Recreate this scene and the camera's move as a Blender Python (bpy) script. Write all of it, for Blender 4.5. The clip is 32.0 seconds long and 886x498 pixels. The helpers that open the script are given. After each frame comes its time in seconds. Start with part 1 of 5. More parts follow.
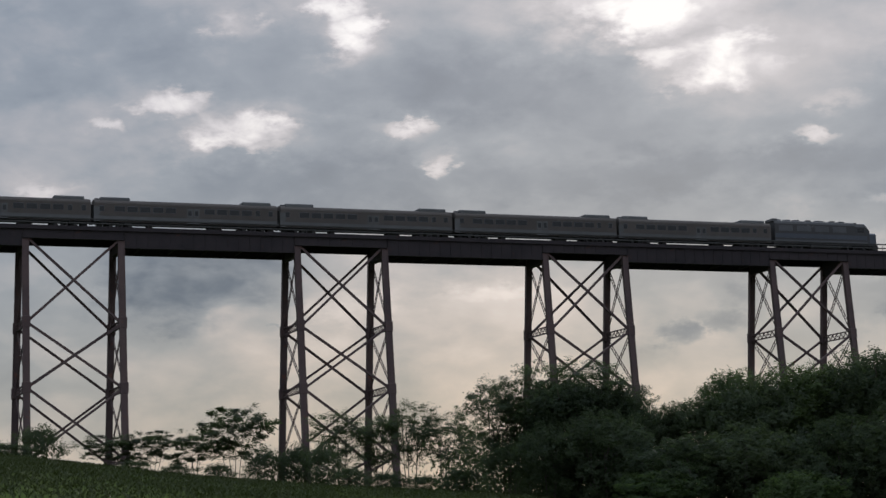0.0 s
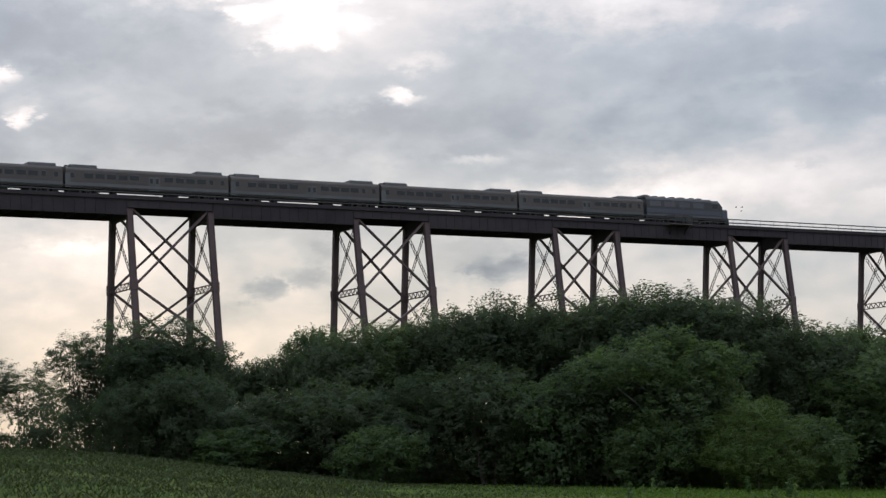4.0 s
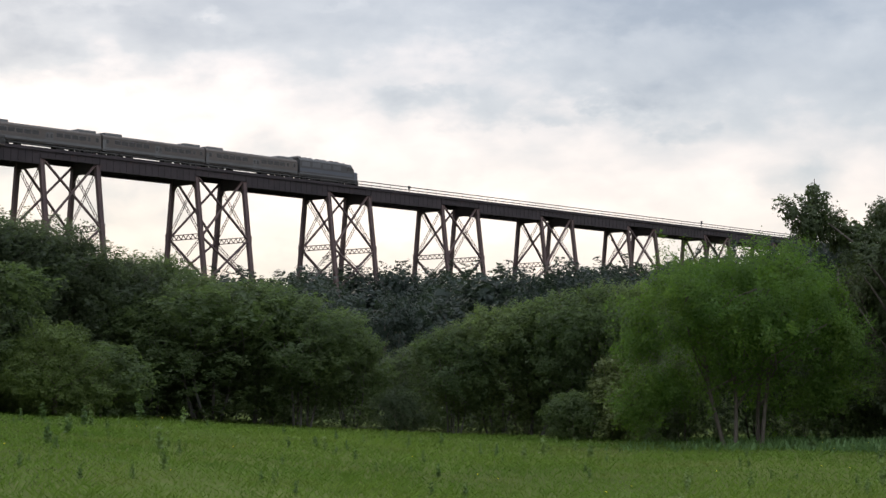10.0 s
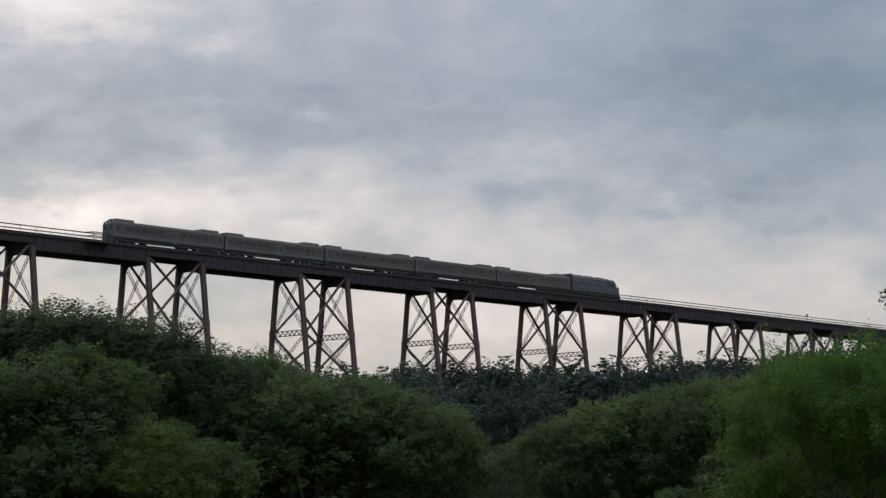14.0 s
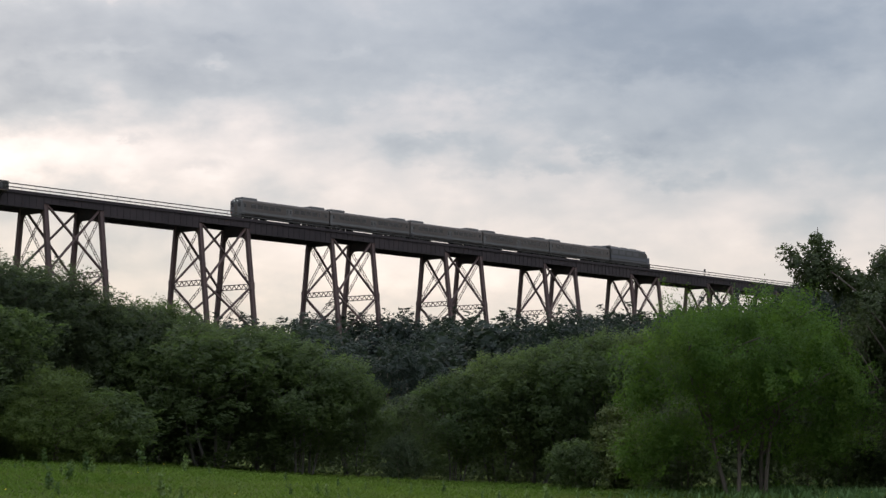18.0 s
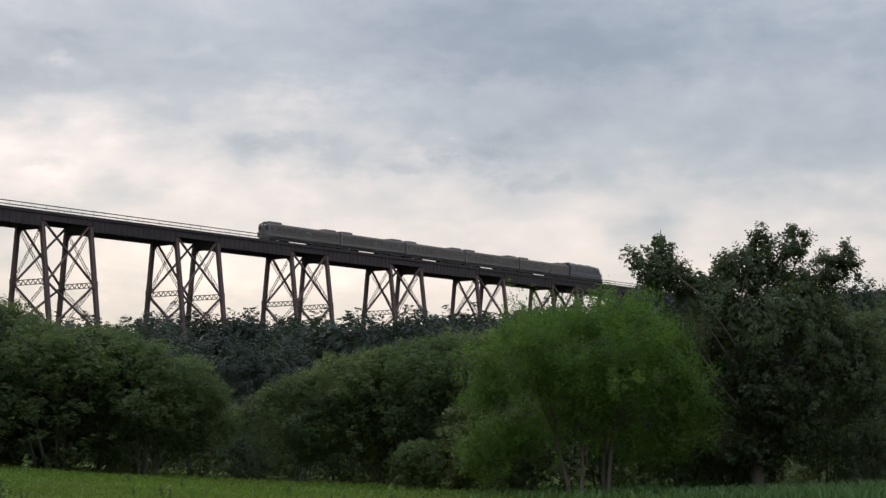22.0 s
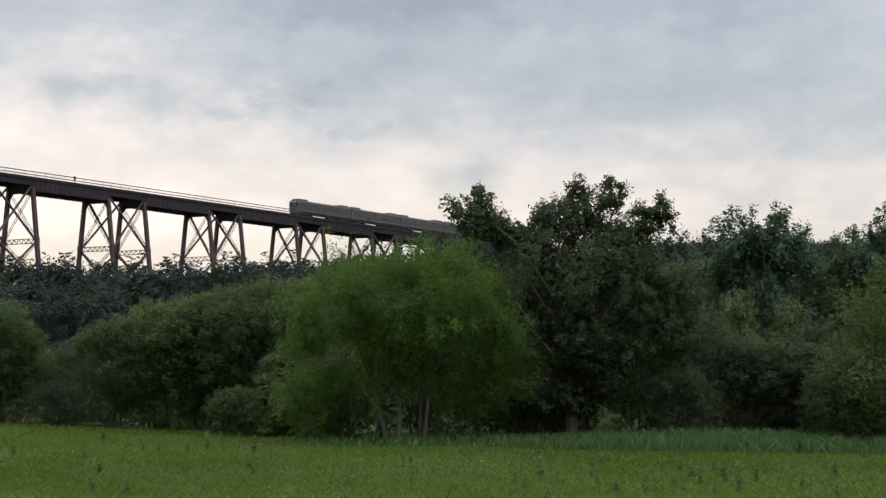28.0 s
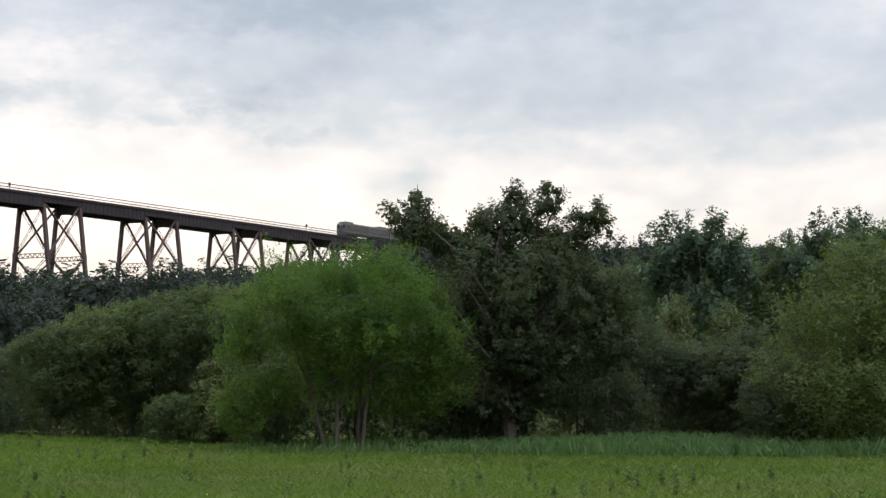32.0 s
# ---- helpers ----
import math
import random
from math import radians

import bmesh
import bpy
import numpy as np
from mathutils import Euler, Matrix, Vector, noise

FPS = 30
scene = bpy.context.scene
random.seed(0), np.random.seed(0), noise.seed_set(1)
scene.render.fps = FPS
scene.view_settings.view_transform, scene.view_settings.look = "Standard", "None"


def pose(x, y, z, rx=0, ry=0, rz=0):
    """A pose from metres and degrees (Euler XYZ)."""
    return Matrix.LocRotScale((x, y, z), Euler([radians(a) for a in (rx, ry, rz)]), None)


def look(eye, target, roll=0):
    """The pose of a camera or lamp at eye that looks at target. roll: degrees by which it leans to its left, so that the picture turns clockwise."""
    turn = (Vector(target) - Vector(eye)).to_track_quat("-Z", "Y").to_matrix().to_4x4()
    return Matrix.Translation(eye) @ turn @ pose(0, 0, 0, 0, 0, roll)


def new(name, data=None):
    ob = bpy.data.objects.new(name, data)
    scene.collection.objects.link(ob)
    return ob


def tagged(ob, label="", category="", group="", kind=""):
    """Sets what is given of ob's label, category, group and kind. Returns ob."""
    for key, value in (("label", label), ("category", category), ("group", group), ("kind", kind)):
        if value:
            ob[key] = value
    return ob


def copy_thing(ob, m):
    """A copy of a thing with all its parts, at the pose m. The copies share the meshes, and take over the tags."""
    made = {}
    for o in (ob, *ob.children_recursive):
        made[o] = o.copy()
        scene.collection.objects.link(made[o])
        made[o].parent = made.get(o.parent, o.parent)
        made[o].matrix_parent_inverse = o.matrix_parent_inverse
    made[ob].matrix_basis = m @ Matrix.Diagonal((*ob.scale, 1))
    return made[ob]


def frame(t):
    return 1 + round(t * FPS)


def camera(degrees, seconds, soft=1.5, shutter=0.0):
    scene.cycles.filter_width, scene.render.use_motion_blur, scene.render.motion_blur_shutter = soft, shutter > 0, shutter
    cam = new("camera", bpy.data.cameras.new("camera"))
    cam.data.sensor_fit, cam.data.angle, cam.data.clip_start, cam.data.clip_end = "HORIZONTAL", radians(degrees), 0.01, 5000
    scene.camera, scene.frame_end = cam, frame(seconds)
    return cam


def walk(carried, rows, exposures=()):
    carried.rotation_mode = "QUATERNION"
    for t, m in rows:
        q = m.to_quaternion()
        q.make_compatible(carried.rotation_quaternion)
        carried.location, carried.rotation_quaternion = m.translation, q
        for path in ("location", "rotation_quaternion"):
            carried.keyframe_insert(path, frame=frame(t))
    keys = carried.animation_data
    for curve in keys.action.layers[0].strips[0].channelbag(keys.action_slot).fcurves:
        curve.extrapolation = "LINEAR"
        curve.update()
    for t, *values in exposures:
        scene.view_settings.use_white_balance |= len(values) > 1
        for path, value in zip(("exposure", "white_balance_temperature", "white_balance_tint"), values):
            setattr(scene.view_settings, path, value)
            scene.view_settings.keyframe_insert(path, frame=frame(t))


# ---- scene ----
# ================= camera =================
EYE = Vector((-33.76, -256.72, 3.0))   # 3 m above the meadow, on a low bank
PATH = [(0, 19.92, 8.55, -1.42), (0.5, 20.43, 8.39, -1.05), (1, 21.14, 8.42, -1.59), (1.5, 21.98, 8.49, -1.29), (2, 23.36, 8.14, -1.35), (2.5, 25.19, 8.39, -1.12), (3, 27.09, 8.32, -0.75), (3.5, 27.96, 7.08, -0.88), (4, 32.13, 6.90, -2.15), (4.5, 36.70, 7.42, -2.96), (6.5, 43.96, 7.17, -2.42), (7, 46.26, 7.44, -3.08), (7.5, 48.14, 6.57, -2.03), (8, 48.95, 4.21, -0.13), (8.5, 53.29, 4.93, 0.41), (9, 54.11, 4.46, -0.85), (9.5, 52.72, 3.81, 0.16), (10, 52.22, 4.29, -0.59), (10.5, 51.48, 4.59, -0.53), (11, 50.52, 7.02, -0.71), (11.5, 49.33, 7.26, -0.53), (12, 48.72, 7.39, -0.86), (12.5, 48.73, 7.45, -0.97), (13, 48.87, 7.58, -0.63), (13.5, 49.10, 7.26, -0.51), (14, 49.22, 7.12, -0.67), (14.5, 49.47, 6.96, -0.64), (15, 50.48, 7.00, -0.47), (15.5, 51.22, 6.75, -0.06), (17.5, 51.78, 5.47, -0.69), (18, 52.14, 5.68, -0.36), (18.5, 52.82, 5.73, -0.12), (19, 52.93, 5.71, -0.61), (19.5, 53.71, 5.72, -0.43), (20, 53.88, 5.51, -0.44), (20.5, 54.79, 5.69, -0.50), (21, 55.31, 5.91, -0.55), (21.5, 56.04, 5.57, -0.56), (22, 56.68, 5.65, -0.47), (22.5, 56.96, 5.30, -0.74), (23, 57.41, 5.64, -0.67), (23.5, 58.22, 5.31, -0.57), (24, 58.43, 5.65, -0.38), (24.5, 58.75, 5.61, -0.51), (25, 59.38, 5.47, -0.29), (25.5, 59.71, 5.15, -0.19), (27.5, 61.59, 4.63, -0.29), (28, 61.99, 4.09, -0.21), (28.5, 62.60, 4.26, 0.04), (29, 62.86, 4.16, -0.28), (29.5, 62.86, 4.35, -0.48), (30, 63.06, 4.27, -0.51), (30.5, 63.41, 4.34, -0.55), (31, 63.54, 4.30, -0.58), (31.5, 63.91, 4.06, -0.70), (32, 63.83, 4.24, -0.51)]


def stride(t):
    """Metres walked past the post, towards the meadow."""
    u = min(max((t - 6.95) / 2.0, 0.0), 1.0)
    return 1.3 * u * u * (3 - 2 * u) + (0.0 if t < 6.95 else 0.25 * min((t - 6.95) / 0.35, 1.0))


def aim(t, az, el, roll):
    d = stride(t)
    eye = EYE + Vector((math.sin(radians(47)), math.cos(radians(47)), 0)) * d
    return pose(eye.x, eye.y, eye.z, 90 + el, 0, -az) @ pose(0, 0, 0, 0, 0, roll)


cam = camera(25.62, 32.0, soft=1.45)
walk(cam, [(t, aim(t, a, e, r)) for t, a, e, r in PATH],
     exposures=[(0, -0.55, 6350, 10), (2, -0.5, 6350, 10), (3, -0.2, 6350, 10), (4, 0.05, 6400, 10), (7, 0.0, 6650, 12), (8, 0.05, 6750, 12), (9, 0.35, 6950, 12), (9.5, 0.5, 6950, 12), (10, 0.6, 6950, 12), (10.5, 0.5, 6900, 12), (11, 0.28, 6700, 11), (12, -0.05, 6500, 10), (13, -0.15, 6450, 10), (15, -0.1, 6650, 11), (18, 0.25, 6900, 12), (23, 0.3, 6900, 12), (25.5, 0.32, 6950, 12), (28, 0.42, 7000, 12), (29, 0.58, 7000, 12), (30, 0.7, 7000, 12), (32, 0.72, 7050, 12)])

# ================= sky and sun =================
SUN_AZ, SUN_EL = 27.0, 22.0


def nd(nt, kind):
    return nt.nodes.new(kind)


def put(nt, sock, val):
    if isinstance(val, bpy.types.NodeSocket):
        nt.links.new(val, sock)
    else:
        sock.default_value = val


def mth(nt, op, a, b=0.0, c=None, clamp=False):
    n = nd(nt, "ShaderNodeMath")
    n.operation, n.use_clamp = op, clamp
    put(nt, n.inputs[0], a)
    put(nt, n.inputs[1], b)
    if c is not None:
        put(nt, n.inputs[2], c)
    return n.outputs[0]


def mixc(nt, fac, a, b, blend="MIX"):
    n = nd(nt, "ShaderNodeMix")
    n.data_type, n.blend_type = "RGBA", blend
    put(nt, n.inputs[0], fac)
    put(nt, n.inputs[6], a)
    put(nt, n.inputs[7], b)
    return n.outputs[2]


def ramp(nt, fac, *stops):
    n = nd(nt, "ShaderNodeValToRGB")
    els = n.color_ramp.elements
    while len(els) < len(stops):
        els.new(0.5)
    for e, (p, c) in zip(els, stops):
        e.position, e.color = p, (c if len(c) == 4 else (*c, 1))
    put(nt, n.inputs[0], fac)
    return n.outputs[0]


def noise_tex(nt, vec, scale, detail=4.0, rough=0.55, distort=0.0):
    n = nd(nt, "ShaderNodeTexNoise")
    if vec is not None:
        put(nt, n.inputs["Vector"], vec)
    n.inputs["Scale"].default_value, n.inputs["Detail"].default_value = scale, detail
    n.inputs["Roughness"].default_value, n.inputs["Distortion"].default_value = rough, distort
    return n.outputs[0]


# soft breaks and banks in the cloud: azimuth, elevation, half sizes (degrees), strength
BREAKS = [
    (27.0, 16.5, 4.0, 1.6, 0.8), (46.0, 8.4, 9.0, 1.2, 0.20), (68.0, 6.5, 6.0, 1.8, 0.08), (51.0, 5.2, 8.0, 1.0, 0.22), (60.0, 7.5, 8.0, 1.4, 0.06),
    (36.0, 8.2, 5.0, 0.7, 0.4), (37.5, 14.3, 5.0, 1.4, 0.6), (18.5, 6.3, 5.0, 1.5, 0.36),
]
BANKS = [
    (17.0, 10.4, 7.0, 0.9, 0.6), (21.5, 13.2, 4.0, 1.2, 0.65), (10.5, 14.0, 3.0, 1.2, 0.3), (55.0, 11.6, 8.0, 1.3, 0.36), (69.0, 11.5, 7.0, 1.2, 0.42), (59.0, 12.5, 5.0, 2.2, 0.42),
    (58.5, 9.0, 3.0, 0.9, 0.35), (62.0, 14.5, 6.0, 1.5, 0.28), (53.0, 8.3, 2.6, 0.5, 0.3), (28.0, 10.6, 6.0, 0.7, 0.5), (62.5, 6.2, 1.2, 0.6, 0.25), (68.0, 8.5, 7.0, 2.5, 0.28),
]
# torn ones with firm edges
TORN_BREAKS = [
    (11.86, 12.95, 1.0, 0.43, 0.9), (14.03, 12.1, 1.58, 0.53, 1.0), (14.69, 11.6, 0.75, 0.3, 0.8), (17.36, 14.82, 0.76, 0.63, 1.0), (16.95, 15.73, 0.83, 0.41, 0.9), (13.89, 15.25, 0.7, 0.4, 0.65),
    (18.75, 12.08, 0.76, 0.25, 0.8), (19.91, 11.03, 0.4, 0.4, 0.85), (26.16, 15.12, 1.58, 0.63, 0.9), (28.43, 13.65, 1.8, 0.75, 1.0), (26.78, 13.86, 0.91, 0.4, 0.8), (27.58, 13.08, 1.0, 0.37, 0.7),
    (30.9, 11.41, 0.75, 0.22, 0.75), (8.16, 10.38, 0.8, 0.23, 0.6), (10.03, 12.25, 0.56, 0.18, 0.5), (33.17, 9.45, 1.1, 0.18, 0.4), (42.4, 11.5, 1.6, 0.2, 0.16), (31.93, 12.39, 1.0, 0.23, 0.3),
    (20.99, 7.21, 1.49, 0.2, 0.3), (17.14, 6.88, 1.3, 0.5, 0.3), (42.35, 13.02, 1.1, 0.28, 0.18), (45.4, 11.1, 0.5, 0.2, 0.18), (49.18, 11.41, 1.0, 0.17, 0.12),
]
TORN_BANKS = [
    (12.2, 7.6, 2.4, 1.2, 1.3), (13.9, 8.2, 1.6, 0.6, 1.0), (11.67, 6.71, 1.0, 0.5, 0.35), (26.6, 5.87, 0.6, 0.33, 0.9), (28.0, 6.2, 0.75, 0.33, 0.6), (28.62, 6.94, 0.66, 0.43, 0.5),
    (14.97, 6.42, 0.27, 0.15, 0.6), (18.45, 5.94, 1.83, 0.58, 0.2), (33.8, 6.3, 1.1, 0.42, 1.2), (32.84, 9.71, 2.66, 0.46, 0.3), (38.6, 10.4, 5.3, 0.75, 0.36), (42.5, 10.5, 3.4, 0.6, 0.26),
    (45.13, 10.36, 1.83, 0.27, 0.25), (45.81, 11.93, 1.0, 0.2, 0.22), (51.4, 8.8, 2.0, 0.3, 0.17), (57.98, 8.63, 1.49, 0.5, 0.3), (45.12, 8.12, 1.16, 0.23, 0.25), (43.12, 8.91, 0.41, 0.15, 0.25),
    (59.26, 7.52, 1.0, 0.37, 0.3), (55.77, 8.02, 1.0, 0.27, 0.25),
]
world = bpy.data.worlds.new("world")
scene.world = world
world.use_nodes = True
nt = world.node_tree
bg = nt.nodes["Background"]
tc = nd(nt, "ShaderNodeTexCoord")
sx = nd(nt, "ShaderNodeSeparateXYZ")
nt.links.new(tc.outputs["Generated"], sx.inputs[0])
dx, dy, dz = sx.outputs
azd = mth(nt, "MULTIPLY", mth(nt, "ARCTAN2", dx, dy), 57.29578)
eld = mth(nt, "MULTIPLY", mth(nt, "ARCSINE", dz), 57.29578)
den = mth(nt, "ADD", mth(nt, "MAXIMUM", dz, 0.0), 0.24)
flat = nd(nt, "ShaderNodeCombineXYZ")
put(nt, flat.inputs[0], mth(nt, "DIVIDE", dx, den))
put(nt, flat.inputs[1], mth(nt, "DIVIDE", dy, den))
flat = flat.outputs[0]
ang = nd(nt, "ShaderNodeCombineXYZ")
put(nt, ang.inputs[0], azd)
put(nt, ang.inputs[1], mth(nt, "MULTIPLY", eld, 1.8))
ang = ang.outputs[0]
# ragged edges: the angles are warped by two scales of noise
wa = noise_tex(nt, ang, 0.28, 5, 0.6)
wb = noise_tex(nt, ang, 0.9, 4, 0.6)
azw = mth(nt, "ADD", azd, mth(nt, "ADD", mth(nt, "MULTIPLY", mth(nt, "SUBTRACT", wa, 0.5), 6.0), mth(nt, "MULTIPLY", mth(nt, "SUBTRACT", wb, 0.5), 2.6)))
elw = mth(nt, "ADD", eld, mth(nt, "ADD", mth(nt, "MULTIPLY", mth(nt, "SUBTRACT", wa, 0.5), -2.2), mth(nt, "MULTIPLY", mth(nt, "SUBTRACT", wb, 0.5), 2.0)))


azs = mth(nt, "ADD", azd, mth(nt, "MULTIPLY", mth(nt, "SUBTRACT", wb, 0.5), 2.4))
els = mth(nt, "ADD", eld, mth(nt, "MULTIPLY", mth(nt, "SUBTRACT", wb, 0.5), 1.1))
tear = mth(nt, "MULTIPLY", mth(nt, "SUBTRACT", noise_tex(nt, ang, 0.6, 4, 0.52, 0.3), 0.5), 2.0)


def patches(items, torn=False):
    """Clouded ellipses summed: soft ones fade, torn ones end in a ragged edge."""
    total = None
    for a, e, sa, se, k in items:
        u = mth(nt, "DIVIDE", mth(nt, "SUBTRACT", azs if torn or sa < 2.0 else azw, a), sa)
        w = mth(nt, "DIVIDE", mth(nt, "SUBTRACT", els if torn or sa < 2.0 else elw, e), se)
        q = mth(nt, "ADD", mth(nt, "MULTIPLY", u, u), mth(nt, "MULTIPLY", w, w))
        if torn:
            g = mth(nt, "ADD", mth(nt, "MULTIPLY", mth(nt, "SUBTRACT", 1.6, q), 0.40), tear, clamp=True)
            g = mth(nt, "MULTIPLY", g, mth(nt, "MULTIPLY", g, mth(nt, "SUBTRACT", 3.0, mth(nt, "MULTIPLY", g, 2.0))))
            far = mth(nt, "SUBTRACT", 1.8, mth(nt, "MULTIPLY", q, 0.4), clamp=True)
            halo = mth(nt, "POWER", 2.71828, mth(nt, "MULTIPLY", q, -0.4))
            g = mth(nt, "MULTIPLY", mth(nt, "ADD", mth(nt, "MULTIPLY", mth(nt, "MULTIPLY", g, far), 0.68), mth(nt, "MULTIPLY", halo, 0.32)), k)
        else:
            g = mth(nt, "MULTIPLY", mth(nt, "POWER", 2.71828, mth(nt, "MULTIPLY", q, -1.0)), k)
        total = g if total is None else mth(nt, "MAXIMUM", total, g) if torn else mth(nt, "ADD", total, g)
    return total


big = noise_tex(nt, flat, 0.8, 5, 0.55, 0.4)
puff = noise_tex(nt, ang, 0.16, 5, 0.52, 0.5)
fine = noise_tex(nt, ang, 0.55, 5, 0.55, 0.3)
tone = mth(nt, "ADD", mth(nt, "MULTIPLY", big, 0.36), mth(nt, "ADD", mth(nt, "MULTIPLY", puff, 0.38), mth(nt, "MULTIPLY", fine, 0.20)))
# away from the sun the cover is smoother and paler low down
calm = mth(nt, "MULTIPLY", mth(nt, "SUBTRACT", azd, 34.0), 0.06, clamp=True)
tone = mth(nt, "ADD", 0.47, mth(nt, "MULTIPLY", mth(nt, "SUBTRACT", tone, 0.47), mth(nt, "SUBTRACT", 1.0, mth(nt, "MULTIPLY", calm, 0.42))))
pale = mth(nt, "POWER", 2.71828, mth(nt, "MULTIPLY", mth(nt, "POWER", mth(nt, "DIVIDE", mth(nt, "SUBTRACT", eld, 6.5), 2.8), 2.0), -1.0))
tone = mth(nt, "ADD", tone, mth(nt, "MULTIPLY", mth(nt, "MULTIPLY", calm, pale), 0.03))
# soft heaped cloud in a belt above the horizon
heap = noise_tex(nt, ang, 0.42, 2.5, 0.45, 0.25)
belt = mth(nt, "POWER", 2.71828, mth(nt, "MULTIPLY", mth(nt, "POWER", mth(nt, "DIVIDE", mth(nt, "SUBTRACT", eld, 7.5), 3.4), 2.0), -1.0))
tone = mth(nt, "ADD", tone, mth(nt, "MULTIPLY", mth(nt, "SUBTRACT", heap, 0.5), mth(nt, "MULTIPLY", mth(nt, "ADD", mth(nt, "MULTIPLY", belt, 0.16), 0.14), mth(nt, "SUBTRACT", 1.0, mth(nt, "MULTIPLY", calm, 0.4)))))
tone = mth(nt, "ADD", tone, mth(nt, "MULTIPLY", patches(BREAKS), 0.42))
tone = mth(nt, "SUBTRACT", tone, mth(nt, "MULTIPLY", patches(BANKS), 0.24))
bank = patches(TORN_BANKS, True)
tone = mth(nt, "SUBTRACT", tone, mth(nt, "MULTIPLY", bank, 0.26))
tone = mth(nt, "ADD", tone, mth(nt, "MULTIPLY", patches(TORN_BREAKS, True), 0.54))
# the cover thins towards the horizon
low = mth(nt, "POWER", 2.71828, mth(nt, "MULTIPLY", mth(nt, "MAXIMUM", eld, 0.0), -0.16))
tone = mth(nt, "ADD", tone, mth(nt, "MULTIPLY", low, 0.10))
cloud = ramp(nt, tone, (0.16, (0.14, 0.18, 0.24)), (0.32, (0.22, 0.265, 0.33)), (0.46, (0.345, 0.385, 0.438)), (0.60, (0.59, 0.565, 0.58)), (0.74, (0.84, 0.785, 0.785)), (0.95, (1.3, 1.22, 1.15)))
sky = nd(nt, "ShaderNodeTexSky")
sky.sky_type, sky.sun_disc, sky.sun_elevation, sky.sun_rotation = "NISHITA", False, radians(SUN_EL), radians(SUN_AZ)
both = mixc(nt, 1.0, cloud, mixc(nt, mth(nt, "MULTIPLY", bank, 0.55, clamp=True), mixc(nt, 1.0, sky.outputs[0], (0.01, 0.01, 0.01, 1), "MULTIPLY"), (0.03, 0.035, 0.04, 1)), "ADD")
# low light comes through more air and is warmer
warm = mth(nt, "POWER", 2.71828, mth(nt, "MULTIPLY", mth(nt, "POWER", mth(nt, "DIVIDE", mth(nt, "MAXIMUM", eld, 0.0), 8.0), 2.0), -1.0))
both = mixc(nt, 1.0, both, mixc(nt, warm, (0.975, 1.0, 1.045, 1), (1.045, 1.0, 0.925, 1)), "MULTIPLY")
# and the sun's side glows
side = mth(nt, "POWER", 2.71828, mth(nt, "MULTIPLY", mth(nt, "POWER", mth(nt, "DIVIDE", mth(nt, "SUBTRACT", azd, 20.0), 16.0), 2.0), -1.0))
both = mixc(nt, 1.0, both, mixc(nt, mth(nt, "MULTIPLY", side, warm), (1, 1, 1, 1), (1.07, 1.0, 0.91, 1)), "MULTIPLY")
# an overcast sky is brightest overhead
zen = mth(nt, "ADD", 1.0, mth(nt, "MULTIPLY", mth(nt, "MULTIPLY", mth(nt, "SUBTRACT", eld, 17.0), 0.035, clamp=True), 2.3))
# added: the unseen sky opposite the sun is raised to light camera-facing sides
away = mth(nt, "POWER", mth(nt, "SUBTRACT", 0.5, mth(nt, "MULTIPLY", mth(nt, "COSINE", mth(nt, "SUBTRACT", mth(nt, "ARCTAN2", dx, dy), radians(SUN_AZ))), 0.5)), 2.0)
zen = mth(nt, "MULTIPLY", zen, mth(nt, "ADD", 1.0, mth(nt, "MULTIPLY", away, 0.8)))
tint = nd(nt, "ShaderNodeCombineXYZ")
for k in range(3):
    put(nt, tint.inputs[k], zen)
nt.links.new(mixc(nt, 1.0, both, tint.outputs[0], "MULTIPLY"), bg.inputs[0])
bg.inputs[1].default_value = 1.0

sun = new("sun", bpy.data.lights.new("sun", "SUN"))
sun.data.energy, sun.data.angle, sun.data.color = 0.7, radians(14), (1.0, 0.93, 0.82)
sd = Vector((math.sin(radians(SUN_AZ)) * math.cos(radians(SUN_EL)), math.cos(radians(SUN_AZ)) * math.cos(radians(SUN_EL)), math.sin(radians(SUN_EL))))
sun.matrix_world = look(sd * 300, (0, 0, 0))

# ================= materials =================


